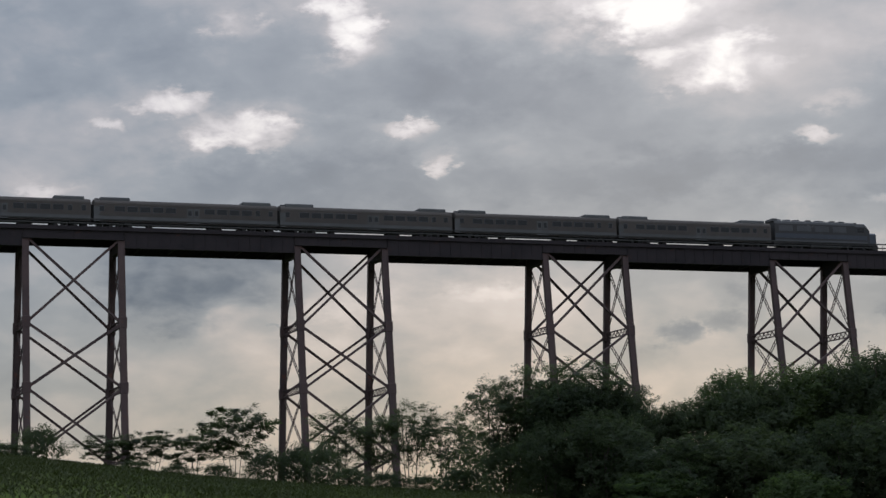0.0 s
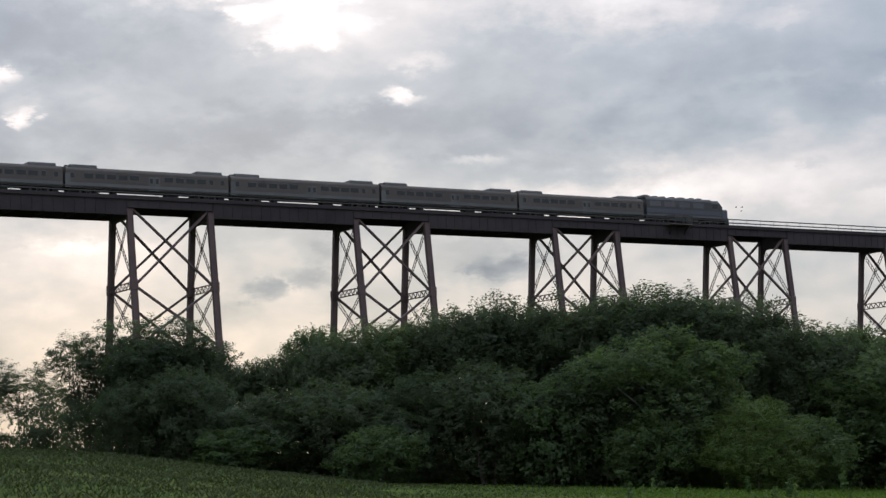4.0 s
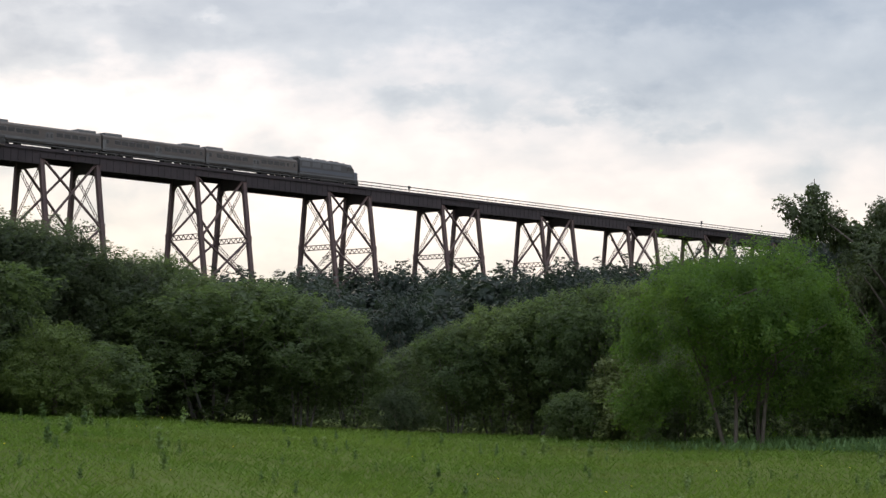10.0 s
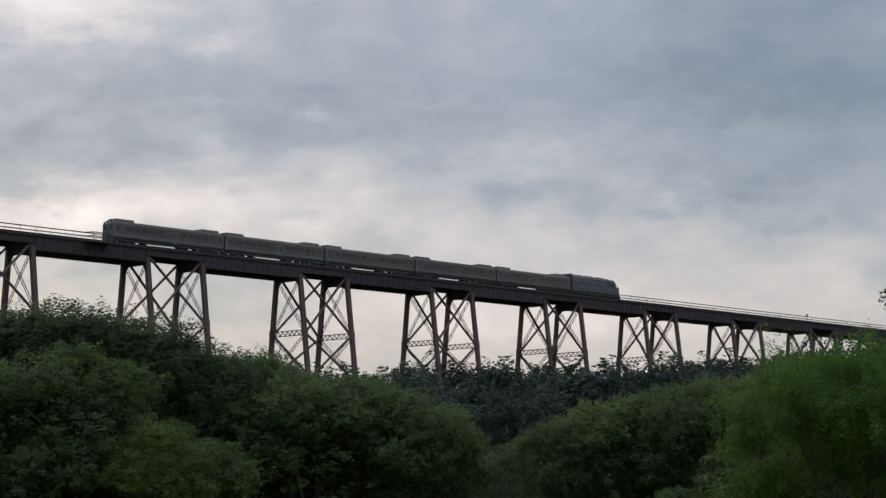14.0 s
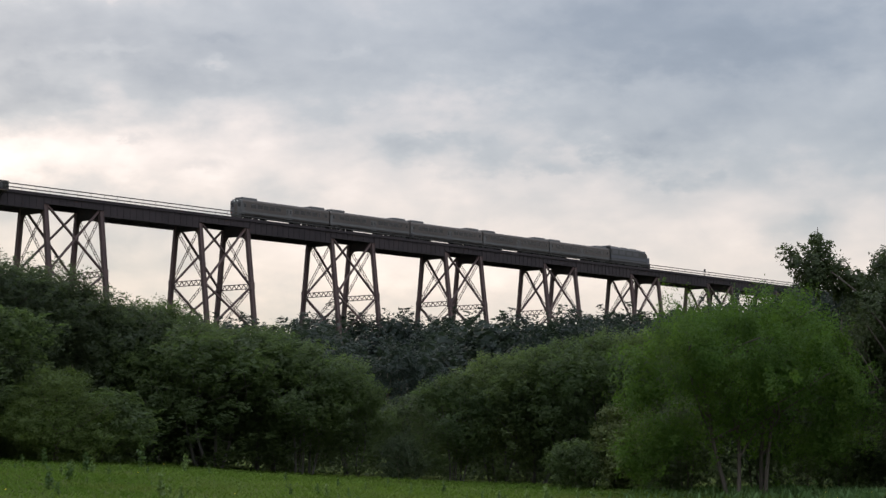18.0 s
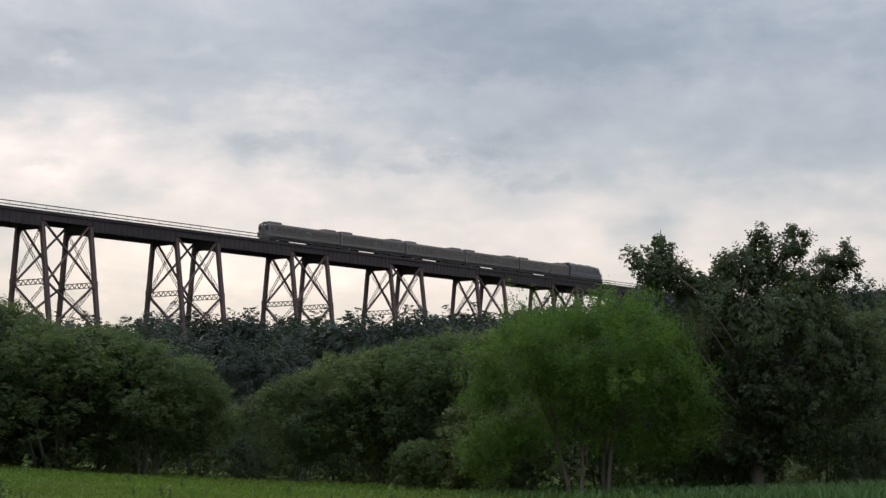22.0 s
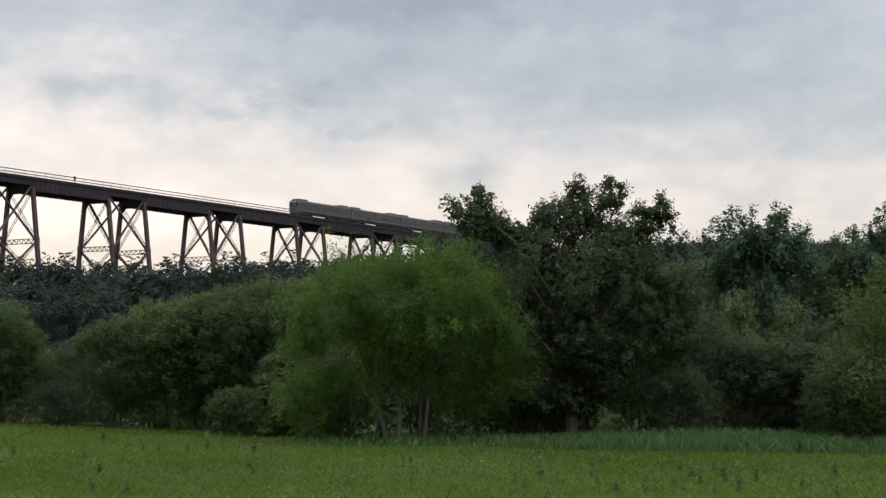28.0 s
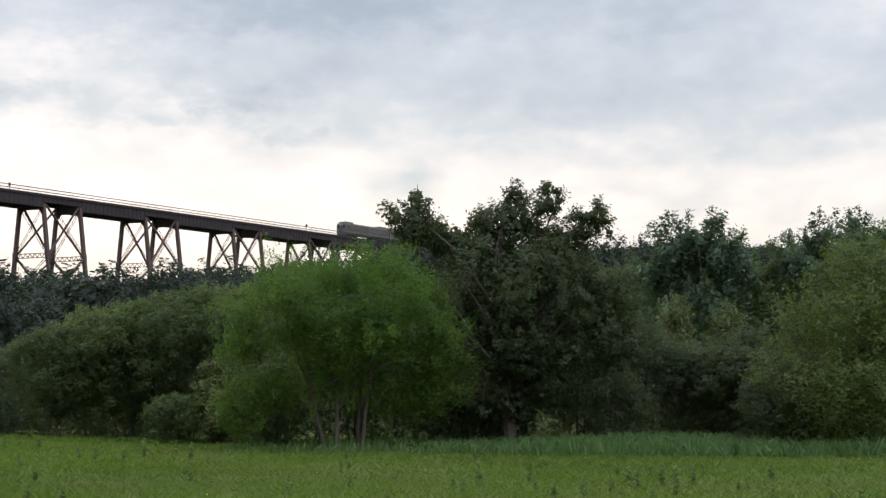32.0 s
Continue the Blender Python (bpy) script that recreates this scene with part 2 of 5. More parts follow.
def material(name, dark, light, rough=0.6, metal=0.0, scale=1.0, fine_scale=14.0, bump=0.2, spread=0.0, stain=None, stain_at=0.6, island=0.0, spec=0.4, translucent=0.0):
    """A surface with grain and broad wear; spread varies it by object, island by piece of a joined mesh."""
    m = bpy.data.materials.new(name)
    m.use_nodes = True
    t = m.node_tree
    p = t.nodes["Principled BSDF"]
    co = nd(t, "ShaderNodeTexCoord").outputs["Object"]
    broad, grain = noise_tex(t, co, scale, 5, 0.6), noise_tex(t, co, fine_scale, 6, 0.65)
    f = mth(t, "ADD", mth(t, "MULTIPLY", broad, 0.6), mth(t, "MULTIPLY", grain, 0.4))
    if spread:
        f = mth(t, "ADD", f, mth(t, "MULTIPLY", mth(t, "SUBTRACT", nd(t, "ShaderNodeObjectInfo").outputs["Random"], 0.5), spread))
    if island:
        f = mth(t, "ADD", f, mth(t, "MULTIPLY", mth(t, "SUBTRACT", nd(t, "ShaderNodeNewGeometry").outputs["Random Per Island"], 0.5), island))
    col = ramp(t, f, (0.3, dark), (0.7, light))
    if stain:
        s = ramp(t, noise_tex(t, co, scale * 2.3, 6, 0.7, 0.6), (stain_at - 0.06, (0, 0, 0)), (stain_at + 0.06, (1, 1, 1)))
        col = mixc(t, s, col, (*stain, 1))
    t.links.new(col, p.inputs["Base Color"])
    p.inputs["Metallic"].default_value, p.inputs["Specular IOR Level"].default_value = metal, spec
    t.links.new(mth(t, "ADD", rough - 0.12, mth(t, "MULTIPLY", broad, 0.24), clamp=True), p.inputs["Roughness"])
    if bump:
        b = nd(t, "ShaderNodeBump")
        b.inputs["Strength"].default_value, b.inputs["Distance"].default_value = bump, 0.02
        t.links.new(grain, b.inputs["Height"])
        t.links.new(b.outputs[0], p.inputs["Normal"])
    if translucent:
        tr = nd(t, "ShaderNodeBsdfTranslucent")
        t.links.new(mixc(t, 1.0, col, (1.25, 1.3, 0.8, 1), "MULTIPLY"), tr.inputs[0])
        mx = nd(t, "ShaderNodeMixShader")
        mx.inputs[0].default_value = translucent
        t.links.new(p.outputs[0], mx.inputs[1])
        t.links.new(tr.outputs[0], mx.inputs[2])
        t.links.new(mx.outputs[0], t.nodes["Material Output"].inputs[0])
    return m


def glass(name, tint, rough=0.06):
    m = material(name, tint, tint, rough=rough + 0.1, scale=2, bump=0.0, spec=0.35)
    return m


# both bridge steels are lifted in colour to stand for haze before them
STEEL = material("hazed_weathered_steel", (0.038, 0.027, 0.029), (0.089, 0.060, 0.056), 0.75, 0.1, 0.35, 9, 0.3, 0.12, (0.10, 0.04, 0.026), 0.66, spec=0.2)
STEEL_DARK = material("dark_bridge_steel", (0.016, 0.014, 0.016), (0.037, 0.030, 0.032), 0.8, 0.1, 0.4, 8, 0.3, 0.1, (0.05, 0.024, 0.018), 0.66, spec=0.15)
RAILSTEEL = material("rail_steel", (0.12, 0.10, 0.09), (0.30, 0.27, 0.25), 0.45, 0.8, 1, 12, 0.1)
GALV = material("painted_pipe", (0.015, 0.015, 0.014), (0.036, 0.034, 0.032), 0.8, 0.0, 1, 12, 0.1)
TIMBER = material("creosoted_timber", (0.03, 0.024, 0.02), (0.09, 0.07, 0.055), 0.85, 0, 1.5, 20, 0.4, 0.2)
CONCRETE = material("old_concrete", (0.22, 0.21, 0.19), (0.42, 0.40, 0.37), 0.85, 0, 0.6, 10, 0.4, 0.1, (0.12, 0.10, 0.08))
# train greys sit far below bare metal: its shadow side is in the colour
STAINLESS = material("shadow_side_stainless", (0.043, 0.037, 0.033), (0.074, 0.064, 0.058), 0.72, 0.08, 0.25, 6, 0.05, 0.12, (0.05, 0.042, 0.038), 0.6, spec=0.2)
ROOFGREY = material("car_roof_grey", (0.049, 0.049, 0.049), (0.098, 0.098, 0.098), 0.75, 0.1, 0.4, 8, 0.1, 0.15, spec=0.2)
UNDER = material("underframe_black", (0.012, 0.012, 0.012), (0.04, 0.037, 0.034), 0.8, 0.2, 0.7, 9, 0.2)
PANE = glass("dark_window", (0.006, 0.007, 0.008))
LOCOGREY = material("loco_grey_paint", (0.018, 0.018, 0.018), (0.037, 0.036, 0.037), 0.6, 0.1, 0.3, 8, 0.05, 0, (0.15, 0.14, 0.13), 0.68)
LOCOBLUE = material("loco_blue_paint", (0.021, 0.025, 0.035), (0.037, 0.043, 0.056), 0.45, 0, 0.3, 8, 0.05)
LOCODARK = material("loco_charcoal", (0.03, 0.03, 0.033), (0.07, 0.07, 0.075), 0.6, 0.1, 0.3, 8, 0.05)
REDMARK = material("red_lamp_lens", (0.20, 0.015, 0.012), (0.30, 0.03, 0.02), 0.3, 0, 2, 12, 0)
LENS = material("clear_lamp_lens", (0.6, 0.6, 0.58), (0.8, 0.8, 0.78), 0.15, 0, 2, 12, 0)
PALEBARK = material("pale_grey_bark", (0.045, 0.042, 0.038), (0.10, 0.094, 0.084), 0.9, 0, 1.2, 16, 0.5, 0.2)
BARK = material("bark", (0.035, 0.028, 0.022), (0.10, 0.085, 0.07), 0.9, 0, 1.2, 16, 0.6, 0.2)
POSTWOOD = material("tarred_post", (0.006, 0.005, 0.006), (0.013, 0.011, 0.011), 0.8, 0, 3, 30, 0.12, 0, (0.006, 0.005, 0.005), 0.62, spec=0.15)
BOLT = material("rusted_bolt", (0.02, 0.014, 0.012), (0.06, 0.035, 0.025), 0.7, 0.5, 8, 40, 0.2)
FLOWER = material("yellow_flower", (0.55, 0.42, 0.03), (0.75, 0.6, 0.06), 0.7, 0, 5, 30, 0, translucent=0.3)
PLUMAGE = material("dark_plumage", (0.012, 0.012, 0.013), (0.04, 0.038, 0.036), 0.8, 0, 3, 20, 0.1)


def leaf_material(name, dark, light, translucent=0.35, spread=0.35):
    return material(name, dark, light, 0.56, 0, 3.4, 15.0, 0.0, spread, None, 0.6, 0.08, 0.14, translucent)


LEAF_OAK = leaf_material("oak_leaf", (0.024, 0.037, 0.018), (0.044, 0.060, 0.027), 0.45)
LEAF_BRIGHT = leaf_material("bright_leaf", (0.044, 0.088, 0.018), (0.122, 0.184, 0.036), 0.6)
LEAF_MID = leaf_material("mixed_leaf", (0.044, 0.068, 0.031), (0.080, 0.110, 0.047), 0.62, 0.35)
# shade, and haze as extra blue, are put into this leaf colour
LEAF_DARK = leaf_material("shaded_leaf", (0.037, 0.052, 0.032), (0.063, 0.082, 0.048), 0.62, 0.35)
LEAF_OLIVE = leaf_material("olive_leaf", (0.045, 0.061, 0.022), (0.083, 0.104, 0.038), 0.32, 0.4)
LEAF_LIME = leaf_material("lime_leaf", (0.037, 0.061, 0.016), (0.073, 0.102, 0.030), 0.5, 0.2)
LEAF_BLUE = leaf_material("blue_green_leaf", (0.037, 0.066, 0.043), (0.073, 0.112, 0.065), 0.4, 0.2)
# its blue cast is the haze over the far woods, put in as colour
LEAF_FAR = leaf_material("hazed_far_leaf", (0.014, 0.021, 0.019), (0.026, 0.037, 0.031), 0.42, 0.5)
GRASS = material("grass_blade", (0.034, 0.070, 0.014), (0.094, 0.140, 0.029), 0.7, 0, 0.045, 0.5, 0.0, 0.0, (0.084, 0.104, 0.032), 0.60, 0.10, 0.0, 0.4)
# rough grass, darkened below the meadow's to carry the slope's shade
SLOPE = leaf_material("rough_shaded_slope_blade", (0.019, 0.027, 0.009), (0.038, 0.048, 0.016), 0.25, 0.0)
REED = leaf_material("tall_grass_blade", (0.036, 0.075, 0.028), (0.08, 0.14, 0.05), 0.35, 0.0)
WEED = leaf_material("weed_leaf", (0.044, 0.078, 0.026), (0.096, 0.142, 0.048), 0.45, 0.6)
MEADOW = material("meadow_soil_and_thatch", (0.029, 0.041, 0.013), (0.068, 0.081, 0.027), 0.95, 0, 0.06, 1.7, 0.5, 0, (0.05, 0.075, 0.02), 0.58, spec=0.0)
BALLAST = material("grey_ballast", (0.12, 0.115, 0.11), (0.3, 0.29, 0.27), 0.9, 0, 1.5, 18, 0.7)

# ================= mesh helpers =================


def mesh_from(name, verts, faces, mat):
    me = bpy.data.meshes.new(name)
    me.from_pydata([tuple(v) for v in verts], [], faces)
    me.materials.append(mat)
    return me


def finish(bm, name, mat, smooth=False):
    bmesh.ops.recalc_face_normals(bm, faces=bm.faces)
    me = bpy.data.meshes.new(name)
    bm.to_mesh(me)
    bm.free()
    me.materials.append(mat)
    if smooth:
        me.polygons.foreach_set("use_smooth", [True] * len(me.polygons))
    return me


def part(name, data, material_, parent, label="", at=None):
    """One mesh object under a thing or under a part. data: a bmesh or a shared mesh."""
    me = data if isinstance(data, bpy.types.Mesh) else finish(data, name, material_)
    ob = new(name, me)
    ob.parent = parent
    if at is not None:
        ob.matrix_basis = at if isinstance(at, Matrix) else Matrix.Translation(at)
    if label:
        ob["label"] = label
    return ob


def thing(name, label, category, group="", at=None, kind=""):
    ob = new(name)
    ob.empty_display_size = 0.3
    if at is not None:
        ob.matrix_basis = at if isinstance(at, Matrix) else Matrix.Translation(at)
    return tagged(ob, label, category, group, kind)


def box(bm, x0, x1, y0, y1, z0, z1, bevel=0.0):
    r = bmesh.ops.create_cube(bm, size=1.0)
    vs = r["verts"]
    bmesh.ops.scale(bm, vec=(x1 - x0, y1 - y0, z1 - z0), verts=vs)
    bmesh.ops.translate(bm, vec=((x0 + x1) / 2, (y0 + y1) / 2, (z0 + z1) / 2), verts=vs)
    if bevel:
        bmesh.ops.bevel(bm, geom=list({e for v in vs for e in v.link_edges}), offset=bevel, segments=1, affect="EDGES")
    return bm


def beam(bm, a, b, w, d, up=(0, 0, 1)):
    """A bar from a to b, w wide across and d deep along up."""
    a, b = Vector(a), Vector(b)
    z = (b - a).normalized()
    u = Vector(up)
    x = z.cross(u)
    if x.length < 1e-3:
        x = z.cross(Vector((0, 1, 0)))
    x.normalize()
    y = x.cross(z)
    vs = [bm.verts.new(p + x * sx_ * w / 2 + y * sy_ * d / 2) for p in (a, b) for sx_, sy_ in ((-1, -1), (1, -1), (1, 1), (-1, 1))]
    for f in ((3, 2, 1, 0), (4, 5, 6, 7), (0, 1, 5, 4), (1, 2, 6, 5), (2, 3, 7, 6), (3, 0, 4, 7)):
        bm.faces.new([vs[i] for i in f])
    return bm


def tube(bm, a, b, r0, r1, n=8):
    a, b = Vector(a), Vector(b)
    z = (b - a).normalized()
    x = z.orthogonal().normalized()
    y = z.cross(x)
    rings = [[bm.verts.new(p + (x * math.cos(2 * math.pi * i / n) + y * math.sin(2 * math.pi * i / n)) * r) for i in range(n)] for p, r in ((a, r0), (b, r1))]
    for i in range(n):
        j = (i + 1) % n
        bm.faces.new((rings[0][i], rings[0][j], rings[1][j], rings[1][i]))
    bm.faces.new(rings[0][::-1])
    bm.faces.new(rings[1])
    return bm


def prism(bm, profile, x0, x1):
    """A closed profile of (y, z) drawn out from x0 to x1."""
    a = [bm.verts.new((x0, y, z)) for y, z in profile]
    b = [bm.verts.new((x1, y, z)) for y, z in profile]
    n = len(profile)
    for i in range(n):
        j = (i + 1) % n
        bm.faces.new((a[i], a[j], b[j], b[i]))
    bm.faces.new(a[::-1])
    bm.faces.new(b)
    return bm


def laced(bm, a, b, w, chord, pitch, up):
    """Two chords tied by zigzag lacing: an open built-up member."""
    a, b, u = Vector(a), Vector(b), Vector(up).normalized()
    for s in (-1, 1):
        beam(bm, a + u * s * w / 2, b + u * s * w / 2, chord, chord, u)
    n = max(2, int((b - a).length / pitch))
    for i in range(n):
        p, q = a.lerp(b, i / n), a.lerp(b, (i + 1) / n)
        s = 1 if i % 2 else -1
        beam(bm, p + u * s * w / 2, q - u * s * w / 2, 0.05, 0.07, u)
    return bm


# ================= ground =================
def lerp_table(x, rows):
    if x <= rows[0][0]:
        return rows[0][1]
    for (x0, y0), (x1, y1) in zip(rows, rows[1:]):
        if x <= x1:
            u = (x - x0) / (x1 - x0)
            return y0 + (y1 - y0) * u
    return rows[-1][1]


def sstep(u):
    u = min(max(u, 0.0), 1.0)
    return u * u * (3 - 2 * u)


EDGE_R = [(-180, 150), (-30, 130), (7, 118), (30, 116), (45, 117), (55, 115), (62, 108), (66, 102), (75, 96), (95, 100), (180, 150)]
EDGE_Z = [(-180, 1.5), (-60, 6.0), (-10, 9.0), (7, 8.7), (11.8, 7.4), (16.7, 6.4), (22.3, 5.6), (30.5, 3.4), (43, 2.0), (52, 0.72), (57, 0.3), (62, 0.3), (66, 0.0), (75, -0.1), (100, 0.0), (180, 1.5)]
FAR_Z = [(-180, 6), (-60, 34), (-25, 42), (-8, 16), (0, 9), (20, 7), (30, 6), (45, 9), (50, 12), (55, 17), (58, 22), (62, 38), (66, 44), (74, 44), (85, 40), (110, 22), (180, 6)]


def ground_z(x, y):
    x, y = x - EYE.x, y - EYE.y
    r, az = math.hypot(x, y), math.degrees(math.atan2(x, y))
    re, ze = lerp_table(az, EDGE_R), lerp_table(az, EDGE_Z)
    zn = ze * min(r / re, 1.0) ** (0.75 if ze > 0.8 else 1.0)
    if az > 35:
        zn -= 0.25 * sstep((r - 15) / 20) * (1 - sstep((r - 60) / 40)) * sstep((az - 35) / 15)
    zn += 1.4 * (1 - sstep((r - 3) / 18)) * (1 - 0.3 * sstep(r / 12))
    far = sstep((r - 300) / 300) if az > 40 else sstep((r - re) / 150)
    z = zn + (lerp_table(az, FAR_Z) - ze) * far
    return z + 0.12 * noise.noise(Vector((x * 0.05, y * 0.05, 0))) * sstep((r - 10) / 20)


def polar(az, r):
    x, y = EYE.x + r * math.sin(radians(az)), EYE.y + r * math.cos(radians(az))
    return Vector((x, y, ground_z(x, y)))


def build_ground():
    rings = [0.0, 1, 2, 3.5, 5, 7, 9, 12, 15, 18, 22, 26, 30, 35, 40, 46, 52, 58, 64, 70, 76, 82, 88, 94, 100, 106, 112, 118, 126, 136, 150, 170, 195, 225, 260, 300, 340, 380, 420, 460, 500, 550, 600, 680, 800, 1000, 1400, 2000, 3000, 4500]
    step = 2.0
    n = int(360 / step)
    verts = [tuple(polar(0, 0))]
    for r in rings[1:]:
        verts += [tuple(polar(-180 + step * i, r)) for i in range(n)]
    faces = [(0, 1 + (i + 1) % n, 1 + i) for i in range(n)]
    for k in range(len(rings) - 2):
        o = 1 + k * n
        faces += [(o + i, o + (i + 1) % n, o + n + (i + 1) % n, o + n + i) for i in range(n)]
    me = mesh_from("ground", verts, faces, MEADOW)
    me.polygons.foreach_set("use_smooth", [True] * len(me.polygons))
    bm = bmesh.new()
    bm.from_mesh(me)
    bmesh.ops.recalc_face_normals(bm, faces=bm.faces)
    if sum(f.normal.z for f in bm.faces) < 0:
        bmesh.ops.reverse_faces(bm, faces=bm.faces)
    bm.to_mesh(me)
    bm.free()
    tagged(new("ground", me), "rolling green meadow rising into wooded hills", "ground", kind="structure")


build_ground()

# ================= the viaduct =================
PITCH, BAY = 36.576, 12.5          # tower to tower, bent to bent
ZG = 42.57                          # underside of the long girders
TOP_Y, BATTER, LEG = 3.38, 0.112, 0.87
LEVELS = [0.0, 10.2, 18.8, 28.0, 37.4]
FIRST, LAST = -4, 13
MESHES = {}


def shared(key, build, mat):
    if key not in MESHES:
        bm = bmesh.new()
        build(bm)
        MESHES[key] = finish(bm, key[0] if isinstance(key, tuple) else key, mat)
    return MESHES[key]


def half(z):
    """Distance of a leg's axis from the centre line, z metres under the girder."""
    return TOP_Y - 0.32 + BATTER * z


def leg_mesh(bm, s, depth):
    """A built-up leg: flanges fore and aft of a thick web, drawn as one section."""
    h, w, f, t = LEG / 2, 0.33, 0.13, 0.24
    sec = [(-h, -w), (-h + f, -w), (-h + f, -t), (h - f, -t), (h - f, -w), (h, -w), (h, w), (h - f, w), (h - f, t), (-h + f, t), (-h + f, w), (-h, w)]
    rings = [[bm.verts.new((LEG / 2 + x, s * half(z) + y, -z)) for x, y in sec] for z in (-0.8, depth)]
    n = len(sec)
    for i in range(n):
        j = (i + 1) % n
        bm.faces.new((rings[0][i], rings[0][j], rings[1][j], rings[1][i]))
    bm.faces.new(rings[0][::-1])
    bm.faces.new(rings[1])


def strut_mesh(bm, z):
    for x in (LEG / 2 - 0.07, LEG / 2 + 0.07):
        a, b = Vector((x, -half(z) + 0.2, -z)), Vector((x, half(z) - 0.2, -z))
        laced(bm, a, b, 0.90, 0.13, 0.6, (0, 0, 1))


def sway_mesh(bm, z0, z1, s):
    """A laced diagonal across a bent."""
    a, b = Vector((LEG / 2, s * (half(z0) - 0.3), -z0)), Vector((LEG / 2, -s * (half(z1) - 0.3), -z1))
    d = (b - a).normalized()
    laced(bm, a, b, 0.50, 0.085, 0.62, d.cross(Vector((1, 0, 0))))


def brace_mesh(bm, z0, z1, s, turn):
    """A longitudinal diagonal on one face of a tower."""
    xa, xb = (LEG, BAY) if turn else (BAY, LEG)
    beam(bm, (xa, s * half(z0), -z0), (xb, s * half(z1), -z1), 0.30, 0.40, (0, 1, 0))


def gusset_mesh(bm, s, z):
    y = s * half(z)
    box(bm, -0.12, LEG + 0.12, y - 0.36, y + 0.36, -z - 0.75, -z + 0.75, 0.06)


def knee_mesh(bm, s):
    """The curved bracket between a leg's top and the cross girder."""
    y = s * (half(0.6) - 0.2)
    pts = [(y, 0.6), (y, -1.75), (y - s * 0.2, -1.5), (y - s * 0.75, -0.85), (y - s * 1.0, -0.7), (y - s * 1.0, 0.6)]
    prism(bm, pts if s > 0 else pts[::-1], LEG / 2 - 0.18, LEG / 2 + 0.18)


def tower(k):
    x = k * PITCH
    gz = min(ground_z(x + dx_, dy_) for dx_ in (0, BAY) for dy_ in (-8, 8))
    top = max(ground_z(x + dx_, dy_) for dx_ in (0, BAY) for dy_ in (-8, 8))
    depth = round(ZG - top - 0.6, 2)
    levels = [z for z in LEVELS if z < depth - 4] + [depth]
    n = len(levels) - 1
    tw = thing("viaduct_tower", "tall riveted steel trestle tower of four raking legs", "tower", "trestle towers", (x, 0, ZG))
    for bent in (0, 1):
        off = Matrix.Translation((bent * BAY, 0, 0))
        for s in (-1, 1):
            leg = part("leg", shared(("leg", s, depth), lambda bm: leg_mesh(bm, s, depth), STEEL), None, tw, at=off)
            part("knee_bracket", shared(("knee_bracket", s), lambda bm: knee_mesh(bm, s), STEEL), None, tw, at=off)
            ped = bmesh.new()
            y, h = s * half(depth), ZG - depth - gz + 1.0
            box(ped, LEG / 2 - 0.9, LEG / 2 + 0.9, y - 0.9, y + 0.9, -depth - h, -depth - 0.02, 0.06)
            part("pedestal", ped, CONCRETE, tw, "stained concrete pedestal", off)
            for i in range(1, n):
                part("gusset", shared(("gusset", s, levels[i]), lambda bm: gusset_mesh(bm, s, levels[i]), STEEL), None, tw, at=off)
        part("cap_girder", shared(("cap_girder",), lambda bm: box(bm, 0.1, LEG - 0.1, -TOP_Y + 0.35, TOP_Y - 0.35, -0.62, 1.4, 0.03), STEEL_DARK), None, tw, at=off)
        for i in range(n):
            z0, z1 = levels[i] + (0.5 if i else 0.3), levels[i + 1] - 0.6
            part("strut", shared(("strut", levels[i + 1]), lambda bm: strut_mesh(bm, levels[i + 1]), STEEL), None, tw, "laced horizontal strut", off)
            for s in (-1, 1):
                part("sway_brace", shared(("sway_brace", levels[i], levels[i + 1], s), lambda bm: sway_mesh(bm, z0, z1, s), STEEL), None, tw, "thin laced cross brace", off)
    for i in range(n):
        z0, z1 = levels[i] - (0.75 if i == 0 else -0.3), levels[i + 1] - 0.2
        for s in (-1, 1):
            for turn in (0, 1):
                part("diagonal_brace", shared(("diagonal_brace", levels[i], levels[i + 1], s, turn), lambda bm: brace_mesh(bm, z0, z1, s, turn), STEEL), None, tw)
    return tw


def girder_mesh(bm, length, z0, z1, s):
    """A plate girder with flanges and stiffeners on its outer face."""
    y = s * 3.22
    box(bm, 0, length, y - 0.02, y + 0.02, z0 + 0.05, z1 - 0.05)
    for z in (z0, z1 - 0.07):
        box(bm, 0, length, y - 0.24, y + 0.24, z, z + 0.07)
    n = int(length / 1.5)
    for i in range(n + 1):
        xs = 0.06 + (length - 0.12) * i / n
        for t in (-1, 1):
            box(bm, xs - 0.04, xs + 0.04, y + t * 0.05 - 0.03, y + t * 0.05 + 0.03, z0 + 0.07, z1 - 0.08)


def cross_frame_mesh(bm, z0, z1):
    beam(bm, (0, -3.1, z0 + 0.2), (0, 3.1, z1 - 0.2), 0.12, 0.14)
    beam(bm, (0.14, 3.1, z0 + 0.2), (0.14, -3.1, z1 - 0.2), 0.12, 0.14)
    beam(bm, (0, -3.1, z0 + 0.15), (0, 3.1, z0 + 0.15), 0.14, 0.16)


Z_DECK, Z_RAIL = 2.16, 2.66          # walkway and rail head over ZG
X_START, X_END = FIRST * PITCH - 20, LAST * PITCH + BAY + 20


